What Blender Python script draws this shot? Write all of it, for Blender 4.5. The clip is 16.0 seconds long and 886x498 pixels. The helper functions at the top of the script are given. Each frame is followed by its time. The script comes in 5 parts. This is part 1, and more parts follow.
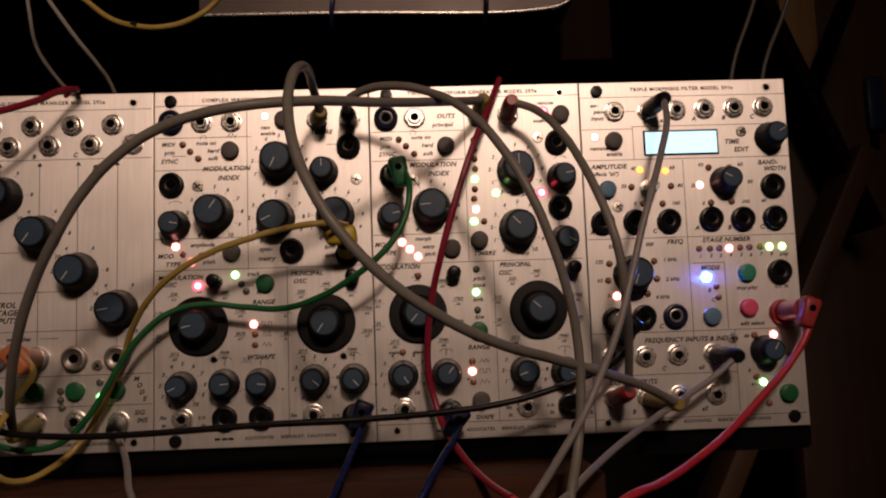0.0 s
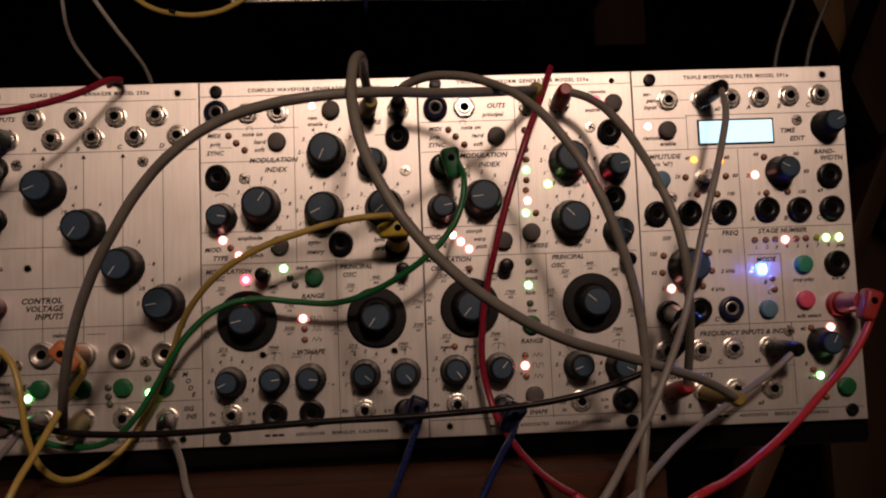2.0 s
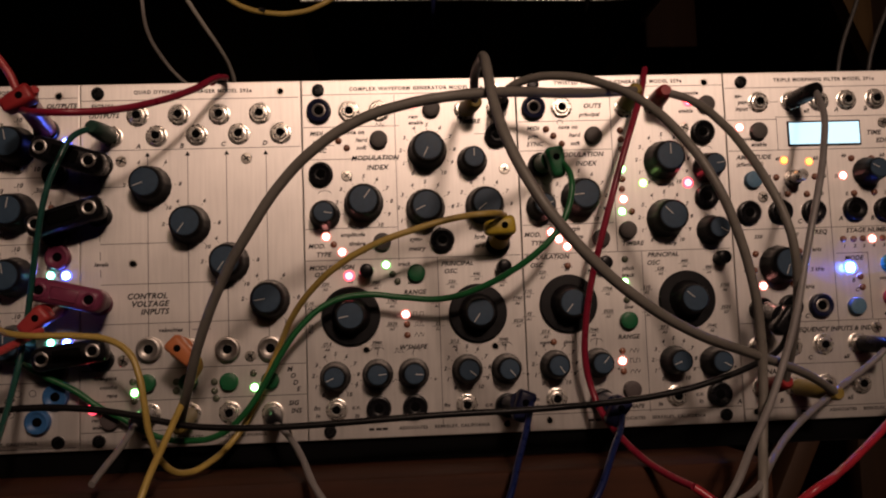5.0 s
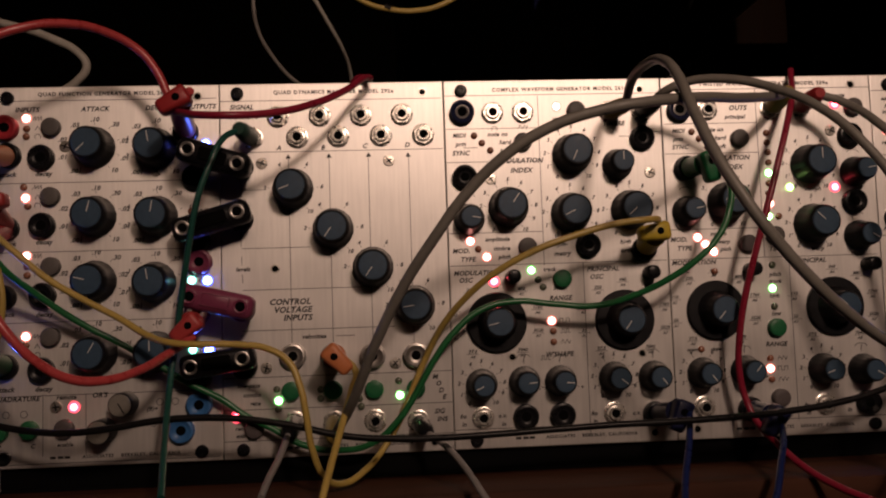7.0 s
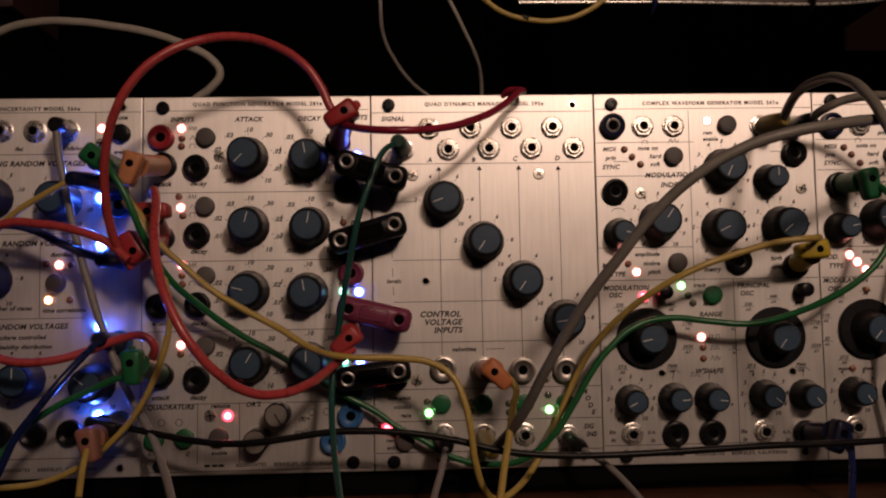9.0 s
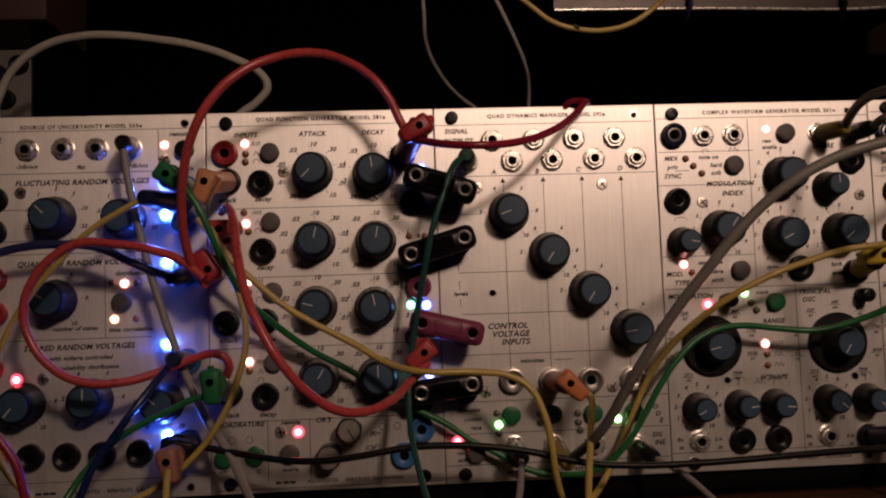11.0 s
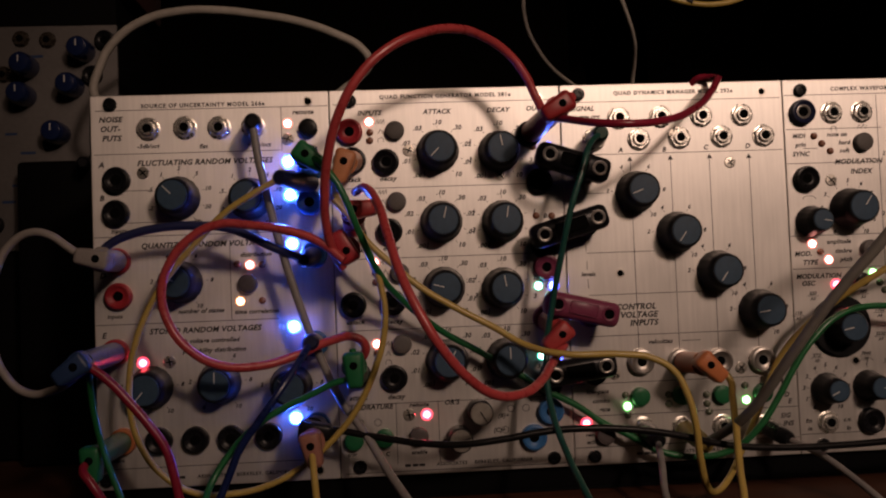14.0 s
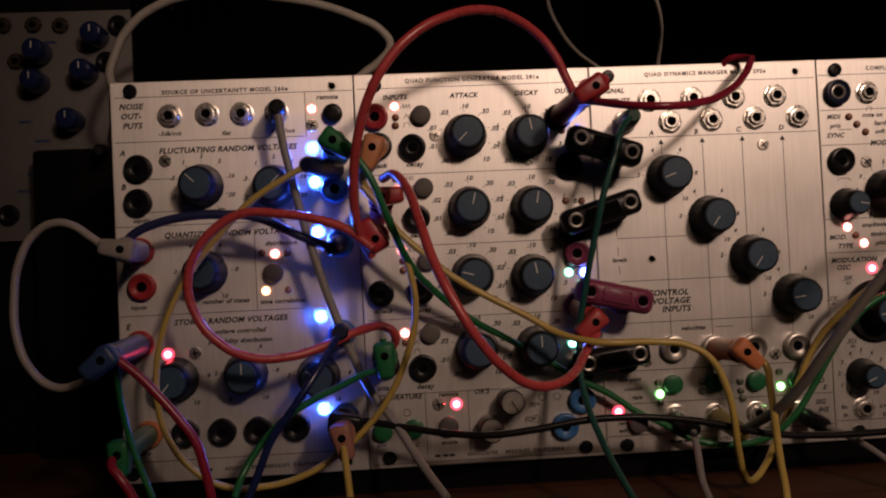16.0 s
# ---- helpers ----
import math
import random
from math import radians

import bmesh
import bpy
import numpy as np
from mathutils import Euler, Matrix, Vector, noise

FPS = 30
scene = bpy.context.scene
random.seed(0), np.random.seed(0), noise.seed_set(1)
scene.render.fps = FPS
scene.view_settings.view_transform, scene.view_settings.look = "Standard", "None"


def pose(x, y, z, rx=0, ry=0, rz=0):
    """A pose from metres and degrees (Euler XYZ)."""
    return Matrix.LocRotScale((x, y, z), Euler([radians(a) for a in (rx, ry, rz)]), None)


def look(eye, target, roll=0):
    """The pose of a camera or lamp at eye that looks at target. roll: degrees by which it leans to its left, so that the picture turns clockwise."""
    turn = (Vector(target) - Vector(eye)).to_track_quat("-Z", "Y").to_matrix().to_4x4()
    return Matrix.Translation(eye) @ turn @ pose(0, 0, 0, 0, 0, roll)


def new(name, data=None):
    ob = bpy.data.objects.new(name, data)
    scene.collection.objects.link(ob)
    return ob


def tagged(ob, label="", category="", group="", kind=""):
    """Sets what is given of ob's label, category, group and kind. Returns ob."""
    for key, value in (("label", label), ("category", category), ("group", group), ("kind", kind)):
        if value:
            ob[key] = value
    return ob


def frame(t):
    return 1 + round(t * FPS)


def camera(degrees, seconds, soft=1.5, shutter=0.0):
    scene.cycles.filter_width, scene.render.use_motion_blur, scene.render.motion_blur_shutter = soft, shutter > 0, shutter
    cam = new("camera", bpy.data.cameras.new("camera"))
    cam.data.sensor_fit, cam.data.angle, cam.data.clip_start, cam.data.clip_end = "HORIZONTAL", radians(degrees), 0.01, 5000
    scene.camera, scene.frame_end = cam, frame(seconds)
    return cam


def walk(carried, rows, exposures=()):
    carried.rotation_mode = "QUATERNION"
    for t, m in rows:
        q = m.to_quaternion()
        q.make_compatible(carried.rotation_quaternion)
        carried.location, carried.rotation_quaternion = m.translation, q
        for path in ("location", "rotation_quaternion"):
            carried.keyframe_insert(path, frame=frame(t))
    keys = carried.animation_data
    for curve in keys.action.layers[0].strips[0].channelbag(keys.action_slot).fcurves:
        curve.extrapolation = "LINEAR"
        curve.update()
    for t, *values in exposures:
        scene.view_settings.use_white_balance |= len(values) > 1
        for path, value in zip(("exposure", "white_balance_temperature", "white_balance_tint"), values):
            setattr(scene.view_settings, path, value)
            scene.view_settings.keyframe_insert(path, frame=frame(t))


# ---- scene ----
cam = camera(53.0, 16.0, soft=2.1)
PATH = [
    (0, (0.4483, -0.4429, 0.8450), (0.4696, 0.0536, 0.8999), -2.0),
    (0.5, (0.4450, -0.4421, 0.8459), (0.4672, 0.0545, 0.8998), -2.0),
    (1, (0.4398, -0.4393, 0.8463), (0.4611, 0.0575, 0.8988), -2.1),
    (1.5, (0.4314, -0.4371, 0.8485), (0.4514, 0.0600, 0.8987), -2.0),
    (2, (0.4240, -0.4345, 0.8509), (0.4444, 0.0630, 0.8969), -2.2),
    (2.5, (0.4168, -0.4335, 0.8496), (0.4397, 0.0640, 0.8947), -2.3),
    (3, (0.4068, -0.4350, 0.8491), (0.4347, 0.0621, 0.8948), -2.4),
    (5.5, (0.3465, -0.4391, 0.8530), (0.3787, 0.0578, 0.8981), -2.0),
    (6, (0.3251, -0.4353, 0.8560), (0.3565, 0.0617, 0.9015), -1.7),
    (6.5, (0.3080, -0.4292, 0.8608), (0.3415, 0.0680, 0.9022), -1.8),
    (7, (0.2918, -0.4258, 0.8626), (0.3263, 0.0715, 0.9012), -1.9),
    (7.5, (0.2720, -0.4236, 0.8684), (0.3061, 0.0739, 0.9044), -2.0),
    (8, (0.2523, -0.4209, 0.8699), (0.2799, 0.0770, 0.9069), -1.5),
    (8.5, (0.2402, -0.4218, 0.8721), (0.2639, 0.0763, 0.9084), -0.9),
    (9, (0.2324, -0.4221, 0.8735), (0.2528, 0.0762, 0.9090), -1.0),
    (11.5, (0.1787, -0.4197, 0.8825), (0.2138, 0.0779, 0.9170), -2.1),
    (12, (0.1682, -0.4177, 0.8834), (0.2034, 0.0799, 0.9168), -2.0),
    (12.5, (0.1595, -0.4157, 0.8833), (0.1938, 0.0822, 0.9140), -1.9),
    (13, (0.1484, -0.4132, 0.8843), (0.1831, 0.0848, 0.9138), -2.1),
    (13.5, (0.1395, -0.4119, 0.8873), (0.1739, 0.0863, 0.9111), -2.2),
    (14, (0.1302, -0.4104, 0.8865), (0.1644, 0.0881, 0.9063), -2.2),
    (14.5, (0.1269, -0.4090, 0.8856), (0.1610, 0.0896, 0.9019), -2.4),
    (15, (0.1231, -0.4064, 0.8865), (0.1577, 0.0922, 0.9012), -2.5),
    (15.5, (0.1204, -0.4040, 0.8874), (0.1535, 0.0947, 0.9003), -2.7),
    (16, (0.1192, -0.4019, 0.8890), (0.1515, 0.0970, 0.8994), -2.7),
]
EXPOSURES = [(0, 0.0), (16, 0.0)]
walk(cam, [(t, look(eye, target, roll)) for t, eye, target, roll in PATH], EXPOSURES)


# ---- light ----
world = bpy.data.worlds.new("room_air")
scene.world = world
world.use_nodes = True
world.node_tree.nodes["Background"].inputs[0].default_value = (0.9, 0.65, 0.48, 1)
world.node_tree.nodes["Background"].inputs[1].default_value = 0.008

# a shaded lamp behind and above the filming place, turned to the panels, and a dim wide lamp beside it
bulb = bpy.data.lights.new("room_bulb", "SPOT")
bulb.spot_size, bulb.spot_blend = radians(46), 0.75
bulb.energy, bulb.color, bulb.shadow_soft_size = 20.2, (1.0, 0.705, 0.56), 0.048
new("room_bulb", bulb).matrix_world = look((0.57, -1.08, 1.36), (0.365, 0.0, 0.97))
shaded_lamp = bpy.data.lights.new("shaded_lamp", "AREA")
shaded_lamp.energy, shaded_lamp.color, shaded_lamp.shape, shaded_lamp.size, shaded_lamp.size_y = 0.55, (1.0, 0.66, 0.48), "RECTANGLE", 0.5, 0.35
shaded_lamp.spread = radians(75)
new("shaded_lamp", shaded_lamp).matrix_world = look((0.46, -1.02, 1.46), (0.40, 0.0, 0.96))


# ---- materials ----
MATS = {}


def material(name, color, rough=0.5, metal=0.0, vary=0.12, scale=60.0, bump=0.0, bump_scale=400.0, stretch=(1, 1, 1),
             aniso=0.0, emit=None, power=0.0, coat=0.0, rough_vary=0.08, random_tint=0.0, gleam=0.5):
    """A procedural surface: a base colour that varies at two scales, with its own gloss and fine relief."""
    mat = bpy.data.materials.new(name)
    mat.use_nodes = True
    nt = mat.node_tree
    n, link = nt.nodes, nt.links.new
    bsdf = n["Principled BSDF"]
    bsdf.inputs["Metallic"].default_value = metal
    bsdf.inputs["Specular IOR Level"].default_value = gleam
    bsdf.inputs["Coat Weight"].default_value = coat
    bsdf.inputs["Coat Roughness"].default_value = 0.15
    coord = n.new("ShaderNodeTexCoord")
    mapping = n.new("ShaderNodeMapping")
    mapping.inputs["Scale"].default_value = stretch
    link(coord.outputs["Object"], mapping.inputs["Vector"])
    big, fine = n.new("ShaderNodeTexNoise"), n.new("ShaderNodeTexNoise")
    big.inputs["Scale"].default_value, big.inputs["Detail"].default_value = scale, 6
    fine.inputs["Scale"].default_value, fine.inputs["Detail"].default_value = bump_scale, 3
    link(mapping.outputs["Vector"], fine.inputs["Vector"])
    link(coord.outputs["Object"], big.inputs["Vector"])
    both = n.new("ShaderNodeMath")
    both.operation = "ADD"
    link(big.outputs["Fac"], both.inputs[0])
    link(fine.outputs["Fac"], both.inputs[1])
    span = n.new("ShaderNodeMapRange")
    span.inputs["From Min"].default_value, span.inputs["From Max"].default_value = 0.6, 1.4
    span.inputs["To Min"].default_value, span.inputs["To Max"].default_value = 1 - vary, 1 + vary
    link(both.outputs[0], span.inputs["Value"])
    tint = n.new("ShaderNodeVectorMath")
    tint.operation = "SCALE"
    tint.inputs[0].default_value = color
    if random_tint:
        info = n.new("ShaderNodeObjectInfo")
        shift = n.new("ShaderNodeMapRange")
        shift.inputs["To Min"].default_value, shift.inputs["To Max"].default_value = 1 - random_tint, 1 + random_tint
        link(info.outputs["Random"], shift.inputs["Value"])
        times = n.new("ShaderNodeMath")
        times.operation = "MULTIPLY"
        link(span.outputs[0], times.inputs[0])
        link(shift.outputs[0], times.inputs[1])
        link(times.outputs[0], tint.inputs["Scale"])
    else:
        link(span.outputs[0], tint.inputs["Scale"])
    link(tint.outputs["Vector"], bsdf.inputs["Base Color"])
    gloss = n.new("ShaderNodeMapRange")
    gloss.inputs["From Min"].default_value, gloss.inputs["From Max"].default_value = 0.6, 1.4
    gloss.inputs["To Min"].default_value, gloss.inputs["To Max"].default_value = max(0.02, rough - rough_vary), rough + rough_vary
    link(both.outputs[0], gloss.inputs["Value"])
    link(gloss.outputs[0], bsdf.inputs["Roughness"])
    if bump:
        relief = n.new("ShaderNodeBump")
        relief.inputs["Strength"].default_value, relief.inputs["Distance"].default_value = bump, 0.0004
        link(fine.outputs["Fac"], relief.inputs["Height"])
        link(relief.outputs["Normal"], bsdf.inputs["Normal"])
    if aniso:
        bsdf.inputs["Anisotropic"].default_value = aniso
        tangent = n.new("ShaderNodeCombineXYZ")
        tangent.inputs["X"].default_value = 1.0
        link(tangent.outputs["Vector"], bsdf.inputs["Tangent"])
    if emit:
        bsdf.inputs["Emission Color"].default_value = (*emit, 1)
        bsdf.inputs["Emission Strength"].default_value = power
    MATS[name] = mat
    return mat


material("brushed_aluminium", (0.70, 0.67, 0.64), rough=0.48, metal=0.90, vary=0.115, scale=38, bump=0.09, bump_scale=650, stretch=(1, 1, 0.06), rough_vary=0.05, aniso=0.5)
material("ink", (0.022, 0.02, 0.02), rough=0.8, vary=0.2, scale=300, gleam=0.12)
material("steel", (0.32, 0.30, 0.28), rough=0.38, metal=0.8, vary=0.1, scale=300)
material("black_plastic", (0.006, 0.006, 0.007), rough=0.42, vary=0.2, scale=200, bump=0.05, gleam=0.14)
material("knob_cap", (0.022, 0.044, 0.072), rough=0.5, vary=0.12, scale=300, gleam=0.25)
material("white_line", (0.42, 0.42, 0.40), rough=0.5)
material("black_metal", (0.0022, 0.0022, 0.0025), rough=0.75, vary=0.3, scale=30, bump=0.1, gleam=0.05)
material("nickel", (0.66, 0.63, 0.58), rough=0.29, metal=0.85, vary=0.08, scale=400)
material("dark_hole", (0.002, 0.002, 0.002), rough=0.9, gleam=0.03)
material("wood_desk", (0.032, 0.0118, 0.0058), gleam=0.12, rough=0.7, vary=0.6, scale=14, bump=0.3, bump_scale=160, stretch=(0.06, 1, 1))
material("wood_post", (0.055, 0.026, 0.012), rough=0.6, vary=0.35, scale=9, bump=0.3, bump_scale=120, stretch=(1, 1, 0.06))
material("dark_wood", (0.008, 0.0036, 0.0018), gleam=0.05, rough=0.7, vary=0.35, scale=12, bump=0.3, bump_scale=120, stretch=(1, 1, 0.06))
material("wood_light", (0.30, 0.19, 0.09), rough=0.5, vary=0.25, scale=12, bump=0.2, bump_scale=120, stretch=(1, 1, 0.06))
material("wall_paint", (0.022, 0.017, 0.014), rough=0.9, vary=0.15, scale=3)
material("floor_wood", (0.03, 0.016, 0.009), rough=0.6, vary=0.35, scale=6, bump=0.3, bump_scale=60, stretch=(0.06, 1, 1))
material("screw_steel", (0.62, 0.58, 0.52), rough=0.3, metal=0.95, vary=0.12, scale=500)
material("knob_metal", (0.22, 0.205, 0.18), rough=0.4, metal=0.5, vary=0.1, scale=400)
material("tray_metal", (0.035, 0.027, 0.024), rough=0.4, metal=0.6, vary=0.2, scale=20)


# plastics, rubber and small coloured parts
# peach is darkened to include the shade over its plug
for name, color, rough in (("black", (0.006, 0.006, 0.007), 0.3), ("red", (0.25, 0.020, 0.027), 0.35), ("orange", (0.34, 0.115, 0.045), 0.4),
                           ("blue", (0.03, 0.10, 0.24), 0.35), ("navy", (0.007, 0.009, 0.03), 0.35), ("purple", (0.13, 0.026, 0.055), 0.35),
                           ("green", (0.010, 0.085, 0.032), 0.4), ("teal", (0.03, 0.20, 0.13), 0.4), ("pink", (0.52, 0.07, 0.14), 0.4),
                           ("yellow", (0.34, 0.25, 0.026), 0.4), ("peach", (0.20, 0.09, 0.066), 0.42), ("tan", (0.36, 0.15, 0.07), 0.42), ("salmon", (0.24, 0.028, 0.028), 0.38),
                           ("darkred", (0.22, 0.018, 0.02), 0.35), ("darkgreen", (0.015, 0.04, 0.03), 0.4), ("olive", (0.20, 0.15, 0.04), 0.42),
                           ("grey", (0.075, 0.068, 0.064), 0.5), ("dark", (0.06, 0.05, 0.05), 0.5), ("pale", (0.20, 0.18, 0.17), 0.45),
                           ("slateblue", (0.018, 0.036, 0.09), 0.4), ("skyblue", (0.08, 0.16, 0.24), 0.45)):
    material(name + "_plastic" if name != "black" else "gloss_black", color, rough=rough, vary=0.12, scale=180, bump=0.06, bump_scale=900, random_tint=0.06, gleam=0.14 if name == "black" else 0.22)
for name, color, rough in (("grey_rubber", (0.125, 0.115, 0.10), 0.5), ("grey_cable", (0.15, 0.14, 0.135), 0.42), ("red_cable", (0.30, 0.018, 0.03), 0.32),
                           ("darkred_cable", (0.17, 0.010, 0.025), 0.32), ("salmon_cable", (0.29, 0.038, 0.040), 0.3), ("green_cable", (0.010, 0.085, 0.026), 0.35),
                           ("teal_cable", (0.008, 0.045, 0.035), 0.35), ("yellow_cable", (0.30, 0.215, 0.055), 0.35), ("black_cable", (0.006, 0.0055, 0.0055), 0.32),
                           ("blue_cable", (0.006, 0.011, 0.055), 0.3), ("navy_cable", (0.015, 0.018, 0.06), 0.35), ("pale_cable", (0.22, 0.20, 0.185), 0.45),
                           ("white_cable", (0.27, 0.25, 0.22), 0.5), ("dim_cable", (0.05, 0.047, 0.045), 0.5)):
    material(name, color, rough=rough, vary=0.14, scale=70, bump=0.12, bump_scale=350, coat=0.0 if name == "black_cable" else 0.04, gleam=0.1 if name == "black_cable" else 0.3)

# indicator lamps: unlit lens and lit ones
material("led_off", (0.18, 0.075, 0.045), rough=0.25, vary=0.1)
for name, color, glow, power in (("white", (0.8, 0.3, 0.3), (1.0, 0.36, 0.30), 16), ("warm", (0.8, 0.4, 0.2), (1.0, 0.45, 0.22), 14),
                                 ("red", (0.8, 0.1, 0.1), (1.0, 0.06, 0.085), 26), ("green", (0.3, 0.8, 0.3), (0.42, 1.0, 0.36), 12),
                                 ("lime", (0.5, 0.8, 0.2), (0.62, 1.0, 0.28), 14), ("blue", (0.1, 0.15, 0.9), (0.05, 0.14, 1.0), 580),
                                 ("indigo", (0.1, 0.15, 0.9), (0.10, 0.16, 1.0), 45), ("cyan", (0.3, 0.7, 0.8), (0.35, 1.0, 0.85), 12), ("orange", (0.8, 0.3, 0.1), (1.0, 0.35, 0.06), 4)):
    material("led_" + name, color, rough=0.3, emit=glow, power=power)
# emissive colours for flat discs that imitate the glow round lit lamps
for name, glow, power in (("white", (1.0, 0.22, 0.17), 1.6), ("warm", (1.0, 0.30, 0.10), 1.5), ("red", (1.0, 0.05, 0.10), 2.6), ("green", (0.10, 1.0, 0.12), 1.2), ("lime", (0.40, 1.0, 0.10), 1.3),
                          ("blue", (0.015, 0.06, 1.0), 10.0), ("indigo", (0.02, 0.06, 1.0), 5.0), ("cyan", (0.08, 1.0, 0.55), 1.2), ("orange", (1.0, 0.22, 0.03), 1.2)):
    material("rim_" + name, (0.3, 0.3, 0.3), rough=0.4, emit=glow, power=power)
material("led_clear", (0.075, 0.085, 0.06), rough=0.15, vary=0.1)
material("led_olive", (0.25, 0.28, 0.03), rough=0.3)
material("display", (0.35, 0.6, 0.75), rough=0.2, emit=(0.60, 0.85, 1.0), power=1.15, vary=0.05)
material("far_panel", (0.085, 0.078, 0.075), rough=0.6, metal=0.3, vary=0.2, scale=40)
material("box_board", (0.03, 0.007, 0.006), rough=0.7, vary=0.2, scale=60)
# far nuts and knobs: the dimness back there is put into darker colours
material("far_steel_shaded", (0.09, 0.075, 0.06), rough=0.25, metal=0.7, vary=0.15, scale=200)
material("far_knob_shaded", (0.008, 0.014, 0.05), rough=0.16, vary=0.15, scale=150)


# ---- mesh tools ----
def box(bm, x0, x1, y0, y1, z0, z1, bevel=0.0, segments=2):
    """A box between two corners, with rounded edges."""
    m = Matrix.LocRotScale(((x0 + x1) / 2, (y0 + y1) / 2, (z0 + z1) / 2), None, (x1 - x0, y1 - y0, z1 - z0))
    made = bmesh.ops.create_cube(bm, size=1, matrix=m)["verts"]
    if bevel:
        edges = list({e for v in made for e in v.link_edges})
        bmesh.ops.bevel(bm, geom=edges, offset=bevel, segments=segments, affect="EDGES", profile=0.5)
    return bm


def turned(bm, profile, steps=28, centre=(0, 0, 0), squeeze=(1, 1)):
    """A lathe body about the y axis that grows towards -y: profile gives (radius, height) in mm from the panel outwards."""
    rings = []
    cx, cy, cz = centre
    for r, h in profile:
        ring = []
        for i in range(steps):
            a = 2 * math.pi * i / steps
            ring.append(bm.verts.new((cx + squeeze[0] * r * math.cos(a) / 1000, cy - h / 1000, cz + squeeze[1] * r * math.sin(a) / 1000)))
        rings.append(ring)
    for low, high in zip(rings, rings[1:]):
        for i in range(steps):
            j = (i + 1) % steps
            bm.faces.new((low[i], low[j], high[j], high[i]))
    bm.faces.new(rings[-1])
    bm.faces.new(list(reversed(rings[0])))
    return bm


def mesh_of(name, bm, mat, smooth=True):
    bmesh.ops.recalc_face_normals(bm, faces=bm.faces)
    data = bpy.data.meshes.new(name)
    bm.to_mesh(data)
    bm.free()
    data.materials.append(MATS[mat])
    if smooth:
        data.shade_smooth()
        data.set_sharp_from_angle(angle=radians(38))
    return data


def part(name, bm, mat, parent=None, label="", smooth=True, at=None):
    """One mesh object, under a thing or a part where one is given."""
    data = mesh_of(name, bm, mat, smooth) if isinstance(bm, bmesh.types.BMesh) else bm
    ob = new(name, data)
    if parent:
        ob.parent = parent
    if at is not None:
        ob.matrix_basis = at
    if label:
        tagged(ob, label)
    return ob


def thing(name, label, category, group="", at=None):
    ob = tagged(new(name), label, category, group)
    ob.empty_display_size = 0.01
    if at is not None:
        ob.matrix_basis = at
    return ob


# ---- the room ----
PITCH, PANEL_H, PANEL_Z = 0.108, 0.178, 0.80
tagged(part("floor", box(bmesh.new(), -2.5, 3.0, -2.5, 2.0, -0.05, 0.0), "floor_wood"), "dark wooden floor of an unlit room", "floor", kind="structure")
tagged(part("ceiling", box(bmesh.new(), -2.5, 3.0, -2.5, 2.0, 2.5, 2.55), "wall_paint"), "plain dim painted ceiling", "ceiling", kind="structure")
for name, a in (("wall_north", (-2.5, 3.0, 2.0, 2.1, 0, 2.5)), ("wall_south", (-2.5, 3.0, -2.6, -2.5, 0, 2.5)),
                ("wall_west", (-2.6, -2.5, -2.5, 2.0, 0, 2.5)), ("wall_east", (3.0, 3.1, -2.5, 2.0, 0, 2.5))):
    tagged(part(name, box(bmesh.new(), *a), "wall_paint"), "plain dim painted wall in the dark", "wall", kind="structure")

desk = thing("desk", "reddish brown wooden desk under the instrument case", "desk")
part("desktop", box(bmesh.new(), -0.45, 0.535, -0.042, 0.55, 0.748, 0.788, 0.003), "wood_desk", desk)
for x in (-0.42, 0.47):
    for y in (-0.03, 0.49):
        part("leg", box(bmesh.new(), x, x + 0.05, y, y + 0.05, 0.0, 0.748, 0.003), "wood_desk", desk)

case = thing("instrument_case", "black metal case that holds a row of panels on the desk", "case")
part("body", box(bmesh.new(), -0.002, 0.650, 0.0035, 0.09, 0.789, 0.974, 0.002), "black_metal", case)
part("plinth", box(bmesh.new(), 0.0, 0.648, 0.004, 0.085, 0.7885, 0.7895), "black_metal", case)

upper = thing("upper_case", "dim metal case on a shelf above, with a bright rolled lip", "case")


# ---- parts of the panels ----
def local(u, v, h=0.0):
    """A place on a panel, in mm from its lower left corner and outwards."""
    return Matrix.Translation((u / 1000, -h / 1000, v / 1000))


TEXTS = {}


def word_mesh(text, size, slanted=True):
    """Printed letters, facing out of the panel, centred."""
    key = (text, size, slanted)
    if key not in TEXTS:
        curve = bpy.data.curves.new("lettering", "FONT")
        curve.body, curve.size, curve.shear, curve.align_x, curve.align_y = text, 0.00113 * size, 0.25 if slanted else 0.0, "CENTER", "CENTER"
        weight = 0.000040 * size
        curve.extrude, curve.offset, curve.resolution_u, curve.space_character = 0.00002, weight, 2, 1.06 if slanted else 1.2
        holder = bpy.data.objects.new("lettering", curve)
        data = bpy.data.meshes.new_from_object(holder)
        bpy.data.objects.remove(holder)
        data.transform(Matrix.Rotation(math.pi / 2, 4, "X"))
        data.materials.clear()
        data.materials.append(MATS["ink"])
        data.name = "lettering"
        TEXTS[key] = data
    return TEXTS[key]


